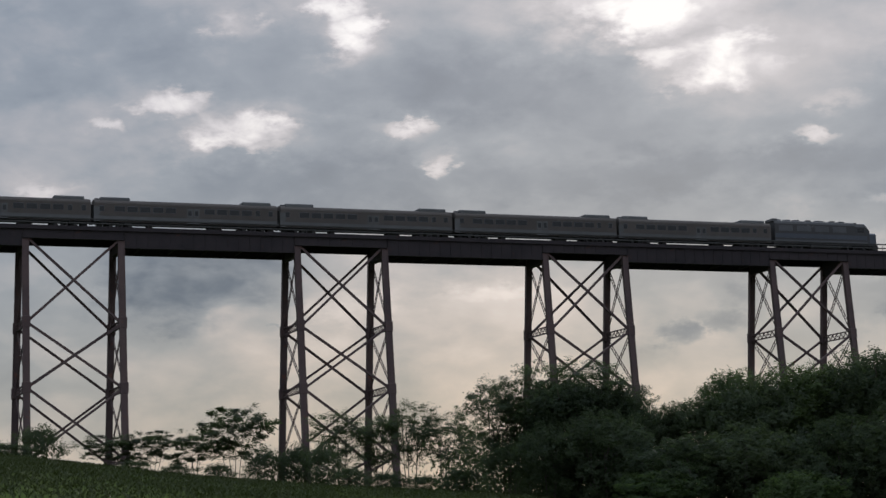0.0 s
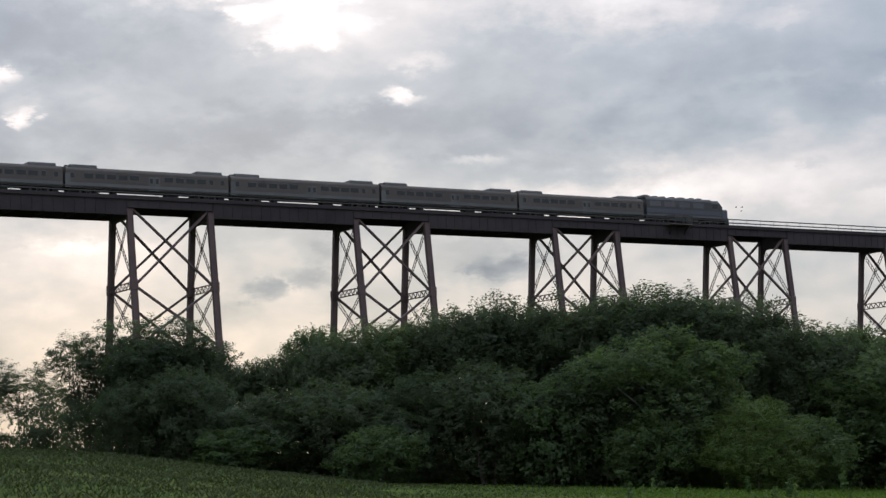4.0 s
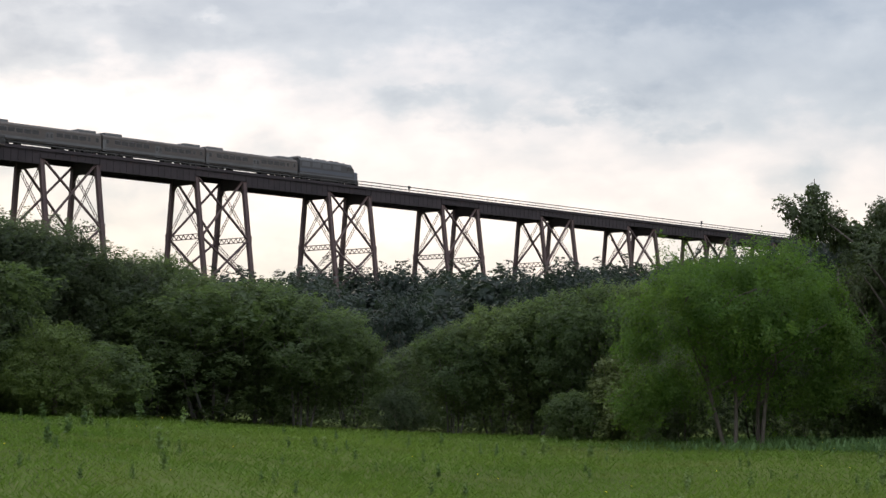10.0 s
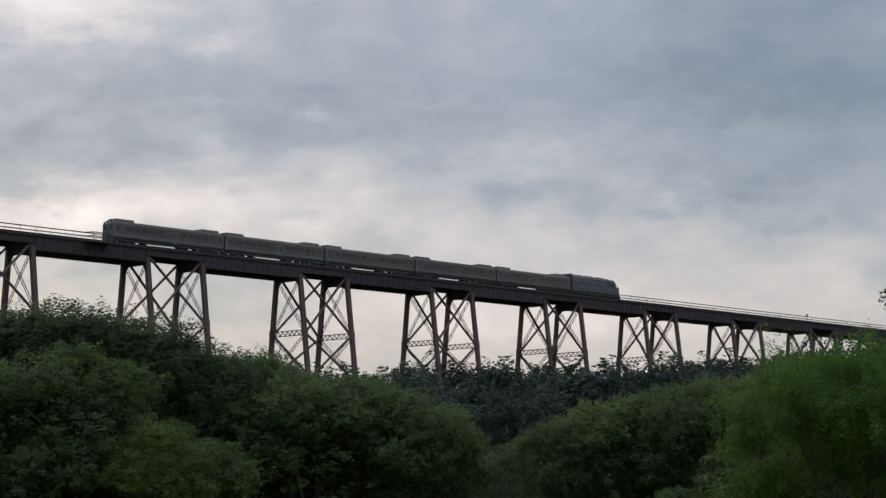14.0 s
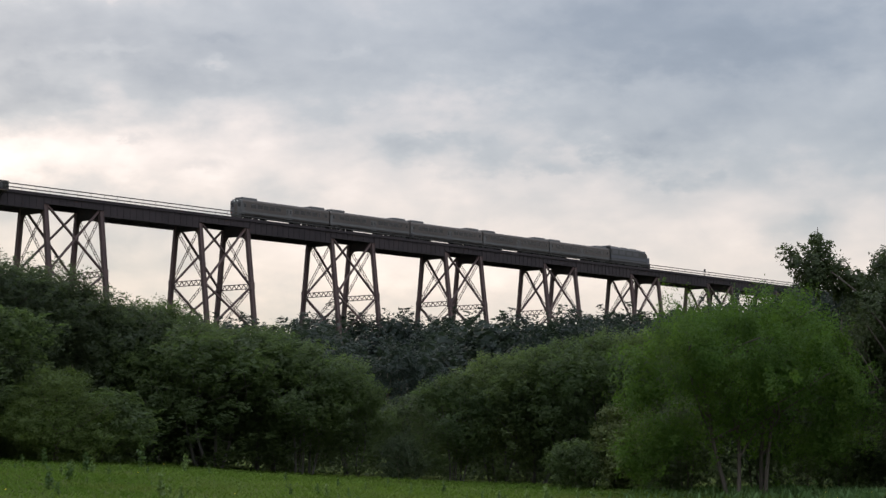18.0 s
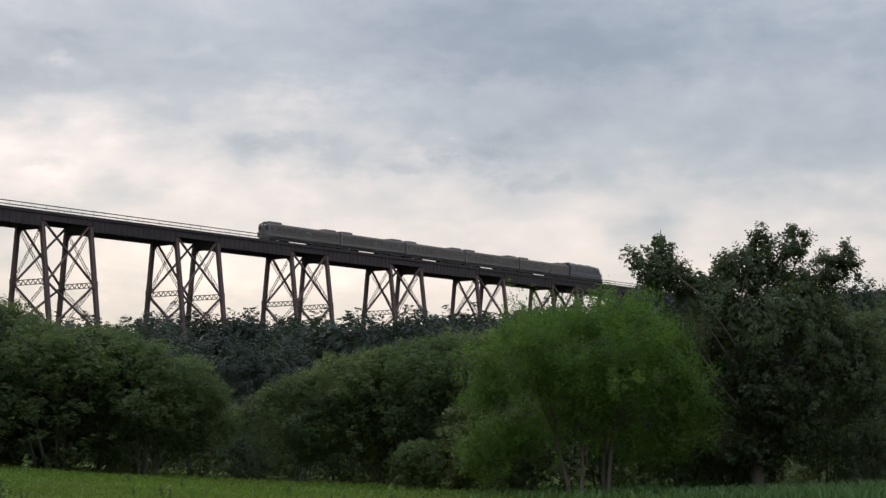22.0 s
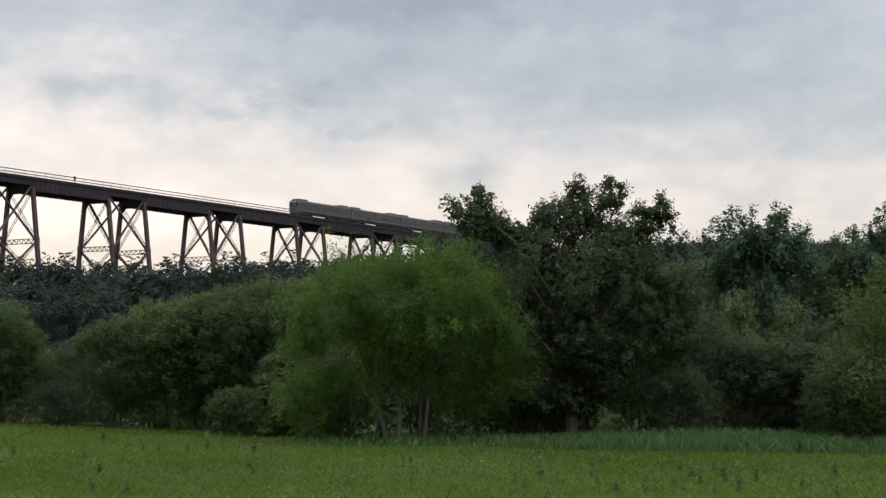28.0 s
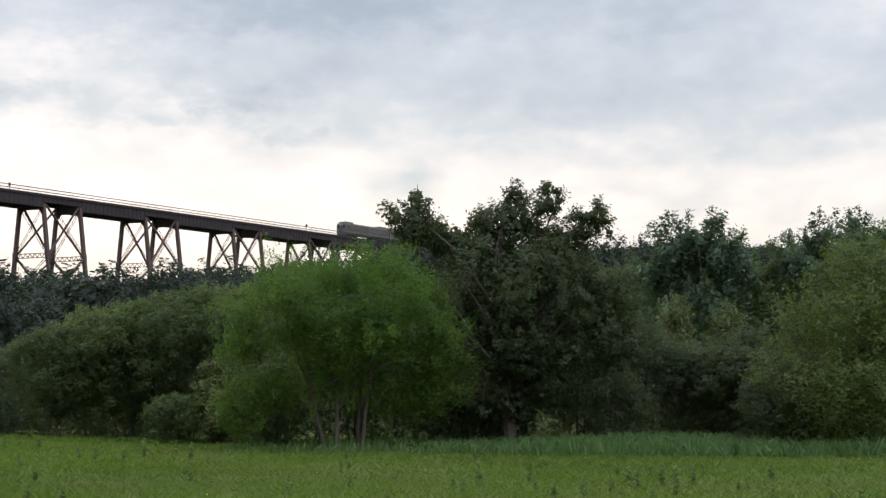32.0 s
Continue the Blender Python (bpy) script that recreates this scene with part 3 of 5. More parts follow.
def viaduct_deck():
    deck = thing("viaduct_deck", "long dark plate-girder railway deck carried on steel towers", "railway bridge", at=(0, 0, ZG))
    clear = PITCH - BAY - LEG
    for k in range(FIRST, LAST + 1):
        x = k * PITCH
        for s in (-1, 1):
            part("long_girder", shared(("long_girder", s), lambda bm: girder_mesh(bm, clear, -0.2, 2.14, s), STEEL_DARK), None, deck, "deep riveted plate girder", (x + BAY + LEG, 0, 0))
            part("tower_girder", shared(("tower_girder", s), lambda bm: girder_mesh(bm, BAY + LEG - 0.06, 0.85, 2.14, s), STEEL_DARK), None, deck, "shallow plate girder", (x + 0.03, 0, 0))
        for i in range(5):
            part("cross_frame", shared(("cross_frame",), lambda bm: cross_frame_mesh(bm, -0.1, 2.1), STEEL_DARK), None, deck, at=(x + BAY + LEG + clear * (i + 0.5) / 5, 0, 0))
    for s in (-1, 1):
        wk = bmesh.new()
        for i in range(4):
            y = s * (1.72 + 0.38 * i)
            box(wk, X_START, X_END, y - 0.16, y + 0.16, Z_DECK, Z_DECK + 0.06)
        part("edge_beam", box(bmesh.new(), X_START, X_END, s * 3.2 - 0.1, s * 3.2 + 0.1, Z_DECK - 0.01, Z_DECK + 0.46, 0.02), STEEL_DARK, deck, "dark steel walkway edge beam")
        part("walkway", wk, TIMBER, deck, "timber walkway planks beside the track")
        rl = bmesh.new()
        y = s * 0.7175
        prism(rl, [(y + a, Z_RAIL - b) for a, b in ((-0.07, 0.17), (0.07, 0.17), (0.07, 0.155), (0.012, 0.13), (0.012, 0.05), (0.036, 0.04), (0.036, 0), (-0.036, 0), (-0.036, 0.04), (-0.012, 0.05), (-0.012, 0.13), (-0.07, 0.155))], X_START - 200, X_END + 500)
        part("rail", rl, RAILSTEEL, deck, "worn steel running rail")
        for z, nm in ((Z_DECK + 1.47, "top_rail"), (Z_DECK + 0.86, "mid_rail")):
            hr = bmesh.new()
            box(hr, X_START, X_END, s * 3.2 - 0.05, s * 3.2 + 0.05, z - 0.09, z + 0.09, 0.025)
            part(nm, hr, GALV, deck, "pipe handrail")
        n = int((X_END - X_START) / 3.048)
        for i in range(n + 1):
            part("railing_post", shared(("railing_post",), lambda bm: box(bm, -0.022, 0.022, -0.022, 0.022, 0.46, 1.5, 0.006), GALV), None, deck, at=(X_START + i * 3.048, s * 3.2, Z_DECK))
    ti = bmesh.new()
    verts, faces = [], []
    n = int((X_END - X_START) / 0.55)
    for i in range(n):
        x = X_START + i * 0.55
        o = len(verts)
        verts += [(x + a, b, c) for a in (0, 0.25) for b in (-1.5, 1.5) for c in (2.2, 2.485)]
        faces += [tuple(o + q for q in f) for f in ((0, 1, 3, 2), (4, 6, 7, 5), (0, 4, 5, 1), (2, 3, 7, 6), (0, 2, 6, 4), (1, 5, 7, 3))]
    ti.free()
    tagged(part("ties", mesh_from("ties", verts, faces, TIMBER), None, deck, "close-laid timber bridge ties"), kind="stuff")
    return deck


def bay(x, w):
    """A refuge platform that stands out from the walkway."""
    b = thing("refuge_platform", "small railed refuge platform hung on the walkway edge", "platform", "refuges", (x, -3.33, ZG + Z_DECK))
    part("floor_boards", box(bmesh.new(), -w / 2, w / 2, -1.5, 0, -0.1, 0.0, 0.01), TIMBER, b)
    for xx in (-w / 2 + 0.9, 0.4, w / 2 - 0.05):
        part("post", shared(("bay_post",), lambda bm: box(bm, -0.05, 0.05, -0.05, 0.05, 0, 1.5, 0.01), GALV), None, b, at=(xx, -1.4, 0))
    for z in (0.86, 1.47):
        bm = bmesh.new()
        beam(bm, (-w / 2, 0.0, z), (-w / 2 + 0.95, -1.4, z), 0.1, 0.14)
        part("side_rail", bm, GALV, b)
        part("rail", box(bmesh.new(), -w / 2 + 0.9, w / 2, -1.45, -1.35, z - 0.07, z + 0.07, 0.02), GALV, b)
    for sx_ in (-1, 1):
        part("bracket", beam(bmesh.new(), (sx_ * w / 3, -1.3, -0.1), (sx_ * w / 3, 0.12, -1.5), 0.1, 0.14), STEEL_DARK, b)


def locker(x, w, h):
    k = thing("trackside_locker", "dark metal equipment locker on the bridge walkway", "cabinet", at=(x, -2.75, ZG + Z_DECK + 0.065))
    c = part("case", box(bmesh.new(), -w / 2, w / 2, -0.4, 0.4, 0, h, 0.03), LOCODARK, k)
    part("door", box(bmesh.new(), -w / 2 + 0.06, w / 2 - 0.06, -0.43, -0.405, 0.1, h - 0.12, 0.01), UNDER, c)
    part("lid", box(bmesh.new(), -w / 2 - 0.05, w / 2 + 0.05, -0.47, 0.45, h + 0.004, h + 0.06, 0.01), LOCODARK, k)


def marker_post(x, h):
    k = thing("trackside_signal", "short dark signal post with a boxed head", "signal", at=(x, -2.9, ZG + Z_DECK + 0.065))
    part("pole", tube(bmesh.new(), (0, 0, 0), (0, 0, h), 0.07, 0.06, 10), UNDER, k)
    head = part("head", box(bmesh.new(), -0.2, 0.2, -0.18, 0.18, h - 0.75, h, 0.03), LOCODARK, k)
    part("hood", box(bmesh.new(), -0.22, 0.22, -0.36, -0.18, h - 0.3, h - 0.24), UNDER, head)


for k in range(FIRST, LAST + 1):
    tower(k)
viaduct_deck()
bay(171.8, 4.6)
locker(174.75, 1.25, 1.62)
marker_post(401.9, 2.1)
marker_post(282.2, 1.75)


def embankment(name, x0, x1):
    """Earth and abutment that carry the track on beyond the steelwork."""
    zt = ZG + 2.16
    bm = bmesh.new()
    prism(bm, [(-4, zt), (-10, zt - 6), (10, zt - 6), (4, zt)], x0, x1)
    tagged(new(name, finish(bm, name, MEADOW)), "grassy railway embankment", "embankment", kind="structure")
    bm = bmesh.new()
    prism(bm, [(-2.6, zt - 0.2), (-1.9, zt + 0.3), (1.9, zt + 0.3), (2.6, zt - 0.2)], x0, x1)
    tagged(new("track_ballast", finish(bm, "track_ballast", BALLAST)), "grey stone track ballast", "ballast", kind="structure")
    ab = x0 if x0 > 0 else x1
    s = -1 if x0 > 0 else 1
    bm = box(bmesh.new(), min(ab, ab + s * 2.5), max(ab, ab + s * 2.5), -4.2, 4.2, ZG - 22, ZG - 0.02, 0.05)
    tagged(new("abutment", finish(bm, "abutment", CONCRETE)), "weathered concrete bridge abutment", "abutment", kind="structure")


embankment("embankment_east", X_END + 0.1, X_END + 520)
embankment("embankment_west", X_START - 220, X_START - 0.1)

# ================= the train =================
CAR, CAR_GAP = 25.5, 0.5
RAIL_Z = ZG + Z_RAIL


def wheelset(parent, x, z=0.46, r=0.46):
    for s in (-1, 1):
        def wheel(bm, s=s):
            tube(bm, (0, s * 0.66, 0), (0, s * 0.79, 0), r, r, 20)
            tube(bm, (0, s * 0.62, 0), (0, s * 0.66, 0), r + 0.03, r + 0.03, 20)
            tube(bm, (0, s * 0.79, 0), (0, s * 0.83, 0), 0.16, 0.12, 10)
        part("wheel", shared(("wheel", s, r), wheel, UNDER), None, parent, "grimy steel wheel", (x, 0, z))
    part("axle", shared(("axle",), lambda bm: tube(bm, (0, -0.62, 0), (0, 0.62, 0), 0.08, 0.08, 8), UNDER), None, parent, at=(x, 0, z))


def truck(parent, x, base):
    def frame_bm(bm):
        for s in (-1, 1):
            pts = [(-base / 2 - 0.5, 0.62), (base / 2 + 0.5, 0.62), (base / 2 + 0.5, 0.85), (0.7, 0.95), (0.5, 0.70), (-0.5, 0.70), (-0.7, 0.95), (-base / 2 - 0.5, 0.85)]
            a = [bm.verts.new((u, s * 1.02, v)) for u, v in pts]
            b = [bm.verts.new((u, s * 1.16, v)) for u, v in pts]
            for i in range(len(pts)):
                j = (i + 1) % len(pts)
                bm.faces.new((a[i], a[j], b[j], b[i]))
            bm.faces.new(a[::-1])
            bm.faces.new(b)
            for u in (-base / 2, base / 2):
                box(bm, u - 0.18, u + 0.18, s * 1.16 - 0.14, s * 1.16 + 0.14, 0.30, 0.66, 0.03)
            for u in (-0.3, 0.3):
                tube(bm, (u, s * 1.12, 0.30), (u, s * 1.12, 0.75), 0.13, 0.13, 10)
        box(bm, -0.25, 0.25, -1.1, 1.1, 0.45, 0.80, 0.03)
    t = part("truck", shared(("truck", base), frame_bm, UNDER), None, parent, "black cast steel truck", (x, 0, 0))
    for u in (-base / 2, base / 2):
        wheelset(t, u)


# half section of a coach shell: y, z over the rail head
SHELL = [(1.42, 0.98), (1.50, 1.20), (1.52, 1.60), (1.52, 3.30), (1.46, 3.57), (1.28, 3.81), (0.95, 3.97), (0.5, 4.05), (0.0, 4.08)]


def shell_bm(bm, x0, x1, end_cap=0.0):
    prof = SHELL + [(-y, z) for y, z in SHELL[-2::-1]]
    prism(bm, prof, x0, x1)


def coach(cab):
    L = CAR - CAR_GAP
    h = L / 2
    c = thing("cab_coach" if cab else "coach", "ribbed stainless cab coach with a flat driving end" if cab else "grey stainless commuter coach with two bands of windows", "train car", "coaches of the train")
    body = bmesh.new()
    shell_bm(body, -h + (0.35 if cab else 0.0), h)
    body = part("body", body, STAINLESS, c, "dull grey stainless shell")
    # ribs below and above the windows
    for s in (-1, 1):
        for z in (1.80, 1.92, 3.34):
            part("rib", shared(("rib",), lambda bm: box(bm, -h + 0.5, h - 0.1, -0.012, 0.012, -0.03, 0.03), STAINLESS), None, body, at=(0, s * 1.522, z))
        # windows: five and four large ones, small ones by the vestibules
        xs = [(-9.15 + 1.72 * i, 1.34) for i in range(5)] + [(3.05 + 1.72 * i, 1.34) for i in range(4)] + [(9.75, 0.55), (-11.55, 0.55), (11.55, 0.55)]
        for x, w in xs:
            fr = part("window", shared(("window", w), lambda bm: box(bm, -w / 2 - 0.06, w / 2 + 0.06, -0.02, 0.02, -0.40, 0.40, 0.015), LOCODARK), None, c, at=(x, s * 1.515, 2.72))
            part("pane", shared(("pane", w, s), lambda bm: box(bm, -w / 2, w / 2, s * 0.012 - 0.02, s * 0.012 + 0.02, -0.33, 0.33), PANE), None, fr)
        for x in (0.35, 1.25):
            d = part("door_leaf", shared(("door_leaf",), lambda bm: box(bm, -0.42, 0.42, -0.02, 0.02, -1.02, 1.02, 0.02), ROOFGREY), None, c, "sliding centre door", (x, s * 1.512, 2.02))
            part("door_pane", shared(("door_pane", s), lambda bm: box(bm, -0.22, 0.22, s * 0.014 - 0.016, s * 0.014 + 0.016, 0.1, 0.75), PANE), None, d)
        part("end_door", shared(("end_door",), lambda bm: box(bm, -0.42, 0.42, -0.02, 0.02, -1.0, 1.0, 0.02), ROOFGREY), None, c, at=(-12.2 if not cab else -11.9, s * 1.508, 2.0))
        # added strip for grime and for shade where the side curves under
        part("lower_panel", shared(("lower_panel",), lambda bm: box(bm, -h + 0.45, h - 0.05, -0.012, 0.012, -0.30, 0.30), ROOFGREY), None, body, "grimy lower side strip with painted shade", (0, s * 1.517, 1.44))
    for x in (-9.7, 9.7):
        def hump(bm):
            prism(bm, [(1.15, 3.75), (1.12, 4.22), (0.98, 4.36), (-0.98, 4.36), (-1.12, 4.22), (-1.15, 3.75)], -2.0, 2.0)
            bmesh.ops.bevel(bm, geom=[e for e in bm.edges if abs(e.verts[0].co.x - e.verts[1].co.x) < 1e-4], offset=0.08, segments=1, affect="EDGES")
        hv = part("roof_unit", shared(("roof_unit",), hump, ROOFGREY), None, c, "grey rooftop cooling unit", (x, 0, 0))
        for i in range(3):
            part("fan_grille", shared(("fan_grille",), lambda bm: tube(bm, (0, 0, 4.35), (0, 0, 4.40), 0.42, 0.40, 14), UNDER), None, hv, at=(-1.2 + 1.2 * i, 0, 0))
    for x, w, y in ((12.1, 0.5, 0.5), (-12.1, 0.5, -0.5), (11.6, 0.25, -0.4)):
        part("roof_vent", shared(("roof_vent", w), lambda bm: box(bm, -w / 2, w / 2, -0.2, 0.2, 3.98, 4.24, 0.04), ROOFGREY), None, c, at=(x, y, 0))
    sill = bmesh.new()
    box(sill, -h + 0.5, h - 0.05, -1.40, 1.40, 0.90, 1.0, 0.02)
    part("underframe", sill, UNDER, c, "black underframe")
    for x0, x1, zb in ((-5.3, -4.6, 0.35), (3.0, 4.9, 0.22), (11.25, 12.2, 0.30), (-12.0, -11.25, 0.30)):
        part("equipment_box", box(bmesh.new(), x0, x1, -0.7, 0.7, zb, 0.92, 0.04), UNDER, c)
    for x in (-9.1, 9.1):
        truck(c, x, 2.6)
    for x, s in ((h, 1), (-h, -1)):
        if cab and s < 0:
            continue
        part("diaphragm", shared(("diaphragm", s), lambda bm: box(bm, min(0, s * 0.24), max(0, s * 0.24), -0.55, 0.55, 1.05, 3.35, 0.04), UNDER), None, c, "black gangway diaphragm", (x, 0, 0))
        part("coupler", shared(("coupler", s), lambda bm: box(bm, min(0, s * 0.27), max(0, s * 0.27), -0.14, 0.14, 0.70, 0.98, 0.03), UNDER), None, c, at=(x, 0, 0))
        part("end_pole", shared(("end_pole",), lambda bm: box(bm, -0.03, 0.03, -0.03, 0.03, 3.85, 4.28), UNDER), None, c, at=(x - s * 0.25, 0.9, 0))
    if cab:
        bm = bmesh.new()
        prof = SHELL + [(-y, z) for y, z in SHELL[-2::-1]]
        a = [bm.verts.new((-h + 0.36, y, z)) for y, z in prof]
        b = [bm.verts.new((-h, y * 0.93, 0.98 + (z - 0.98) * 0.965)) for y, z in prof]
        n = len(prof)
        for i in range(n):
            j = (i + 1) % n
            bm.faces.new((a[i], a[j], b[j], b[i]))
        bm.faces.new(b)
        e = part("driving_end", bm, ROOFGREY, c, "dark flat driving end")
        for y in (-0.9, 0.9):
            part("windscreen", box(bmesh.new(), -h - 0.02, -h + 0.05, y - 0.38, y + 0.38, 2.45, 3.3, 0.03), PANE, e)
            part("headlamp", tube(bmesh.new(), (-h - 0.04, y * 0.45, 3.62), (-h + 0.05, y * 0.45, 3.62), 0.11, 0.11, 12), LENS, e)
            part("marker_lamp", tube(bmesh.new(), (-h - 0.04, y * 1.25, 1.42), (-h + 0.05, y * 1.25, 1.42), 0.08, 0.08, 12), REDMARK, e)
        part("end_gangway_door", box(bmesh.new(), -h - 0.015, -h + 0.05, -0.4, 0.4, 1.05, 3.0, 0.03), STAINLESS, e)
        part("pilot", box(bmesh.new(), -h + 0.02, -h + 0.35, -1.3, 1.3, 0.25, 0.95, 0.05), UNDER, c, "black pilot plate")
        part("horn", tube(bmesh.new(), (-h + 0.4, 0.3, 4.2), (-h + 0.9, 0.3, 4.2), 0.12, 0.05, 10), UNDER, c)
    return c


LOCO = 18.2


def locomotive():
    """Cowl diesel: x runs forward; the nose is at LOCO / 2."""
    h = LOCO / 2
    g = thing("diesel_locomotive", "charcoal cowl diesel locomotive with a blue-grey stripe and short nose", "locomotive")
    side = [(1.46, 1.15), (1.50, 1.25), (1.50, 4.0), (1.30, 4.36), (0.9, 4.54), (0.0, 4.6)]
    prof = side + [(-y, z) for y, z in side[-2::-1]]
    bm = bmesh.new()
    prism(bm, prof, -h + 0.35, h - 3.9)
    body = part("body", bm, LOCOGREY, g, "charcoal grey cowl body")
    bm = bmesh.new()
    cabp = [(1.50, 1.15), (1.52, 3.86), (1.22, 4.36), (0.0, 4.52)]
    cabp = cabp + [(-y, z) for y, z in cabp[-2::-1]]
    a = [bm.verts.new((h - 3.9, y, z)) for y, z in cabp]
    b = [bm.verts.new((h - 2.15, y, z)) for y, z in cabp]
    c = [bm.verts.new((h - 1.45, y * 0.97, min(z, 3.0 + (z - 3.0) * 0.35) if z > 3.0 else z)) for y, z in cabp]
    n = len(cabp)
    for p, q in ((a, b), (b, c)):
        for i in range(n):
            j = (i + 1) % n
            bm.faces.new((p[i], p[j], q[j], q[i]))
    bm.faces.new(a[::-1])
    bm.faces.new(c)
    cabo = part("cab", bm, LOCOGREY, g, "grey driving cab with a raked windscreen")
    bm = bmesh.new()
    nose = [(1.46, 1.15), (1.46, 2.75), (1.15, 3.0), (-1.15, 3.0), (-1.46, 2.75), (-1.46, 1.15)]
    a = [bm.verts.new((h - 1.47, y, z)) for y, z in nose]
    b = [bm.verts.new((h - 0.25, y * 0.92, z * 0.985)) for y, z in nose]
    for i in range(len(nose)):
        j = (i + 1) % len(nose)
        bm.faces.new((a[i], a[j], b[j], b[i]))
    bm.faces.new(a[::-1])
    bm.faces.new(b)
    no = part("nose", bm, LOCOBLUE, g, "blue-grey short nose")
    for s in (-1, 1):
        part("stripe", box(bmesh.new(), -h + 0.36, h - 1.9, s * 1.515 - 0.012, s * 1.515 + 0.012, 1.85, 2.5), LOCOBLUE, body, "broad blue-grey side stripe")
        part("lower_stripe", box(bmesh.new(), -h + 0.36, h - 1.9, s * 1.512 - 0.012, s * 1.512 + 0.012, 1.16, 1.55), LOCODARK, body)
        part("side_window", box(bmesh.new(), h - 3.6, h - 2.45, s * 1.515 - 0.02, s * 1.515 + 0.02, 3.0, 3.68, 0.02), PANE, cabo)
        part("windscreen", beam(bmesh.new(), (h - 1.80, s * 0.12, 3.58), (h - 1.80, s * 1.22, 3.56), 0.06, 0.78, (-0.62, 0, 0.78)), PANE, cabo)
        for i in range(4):
            part("side_grille", box(bmesh.new(), -h + 1.0 + 3.1 * i, -h + 3.4 + 3.1 * i, s * 1.51 - 0.02, s * 1.51 + 0.02, 2.85, 3.75, 0.02), LOCODARK, body, "dark intake grille")
        part("number_lamp", box(bmesh.new(), h - 2.3, h - 2.0, s * 0.95 - 0.2, s * 0.95 + 0.2, 4.22, 4.44, 0.02), LENS, cabo)
        part("ditch_lamp", tube(bmesh.new(), (h - 0.26, s * 1.0, 1.35), (h - 0.14, s * 1.0, 1.35), 0.11, 0.11, 12), LENS, no)
        part("step", box(bmesh.new(), h - 1.0, h - 0.3, s * 1.3 - 0.12, s * 1.3 + 0.12, 0.4, 1.12, 0.03), UNDER, g)
    for i, x in enumerate((-h + 1.6, -h + 3.2, -h + 4.8, -h + 8.6)):
        part("roof_fan", tube(bmesh.new(), (x, 0, 4.52), (x, 0, 4.78), 0.66, 0.60, 18), LOCODARK, body, "round radiator fan")
    for x in (-h + 6.6, -h + 10.8, -h + 12.4):
        part("roof_hatch", box(bmesh.new(), x - 0.45, x + 0.45, -0.8, 0.8, 4.5, 4.74, 0.07), UNDER, body)
    part("rear_hood", box(bmesh.new(), -h + 0.2, -h + 1.0, -1.2, 1.2, 4.3, 4.8, 0.08), ROOFGREY, body)
    part("exhaust", box(bmesh.new(), -0.5, 0.5, -0.35, 0.35, 4.52, 4.76, 0.04), UNDER, body)
    part("horn", box(bmesh.new(), h - 3.4, h - 2.9, -0.2, 0.2, 4.48, 4.72, 0.03), UNDER, cabo)
    part("headlamp", box(bmesh.new(), h - 2.2, h - 1.98, -0.28, 0.28, 4.08, 4.3, 0.04), LENS, cabo)
    part("underframe", box(bmesh.new(), -h + 0.1, h - 0.12, -1.48, 1.48, 0.88, 1.16, 0.03), UNDER, g)
    part("fuel_tank", prism(bmesh.new(), [(1.4, 0.86), (1.4, 0.5), (1.1, 0.22), (-1.1, 0.22), (-1.4, 0.5), (-1.4, 0.86)], -2.6, 2.4), UNDER, g)
    part("pilot", prism(bmesh.new(), [(1.4, 0.2), (1.4, 0.95), (-1.4, 0.95), (-1.4, 0.2)], h - 0.3, h - 0.05), UNDER, g)
    for x, s in ((h - 0.05, 1), (-h + 0.1, -1)):
        part("coupler", box(bmesh.new(), min(x, x + s * 0.32), max(x, x + s * 0.32), -0.15, 0.15, 0.70, 0.98, 0.03), UNDER, g)
    for x in (-h + 3.6, h - 3.9):
        truck(g, x, 2.75)
    return g


loco = locomotive()
first = coach(False)
coaches = [first] + [copy_thing(first, pose(0, 0, 0)) for _ in range(3)] + [coach(True)]


def nose_x(t):
    return 129.75 + 13.79 * t


# ================= trees =================
def blade_faces(rng, pos, nrm, s):
    """One small pointed leaf at each place."""
    n = len(pos)
    nrm = nrm / (np.linalg.norm(nrm, axis=1)[:, None] + 1e-9)
    ax = np.cross(nrm, rng.normal(size=(n, 3)))
    ax /= np.linalg.norm(ax, axis=1)[:, None] + 1e-9
    bx = np.cross(nrm, ax)
    v = np.empty((n, 3, 3))
    v[:, 0] = pos - ax * s * 0.55
    v[:, 1] = pos + ax * s * 0.35 + bx * s * 0.36
    v[:, 2] = pos + ax * s * 0.35 - bx * s * 0.36
    return v.reshape(-1, 3)


def crown_arrays(rng, clumps, n, size, upness=0.35, shell=0.5):
    """Leaves scattered round the heart of each low clump."""
    c = np.array([k[0] for k in clumps], float)
    r = np.array([k[1] for k in clumps], float)
    pick = rng.choice(len(c), n, p=r ** 2 / np.sum(r ** 2))
    d = rng.normal(size=(n, 3))
    d /= np.linalg.norm(d, axis=1)[:, None]
    pos = c[pick] + d * (r[pick] * (shell + (1.15 - shell) * rng.random(n)))[:, None]
    nrm = d * 0.5 + rng.normal(size=(n, 3)) * 0.5 + np.array([0, 0, upness])
    return blade_faces(rng, pos, nrm, size * (0.6 + 0.8 * rng.random(n))[:, None])


def swell(rng, f, k=7):
    """A smooth random field over points, about -1 to 1."""
    ks, ph = rng.normal(size=(k, 3)) * f, rng.random(k) * 6.28
    return lambda p: np.sin(p @ ks.T + ph).sum(axis=1) / (0.5 * k) ** 0.5 * 0.7


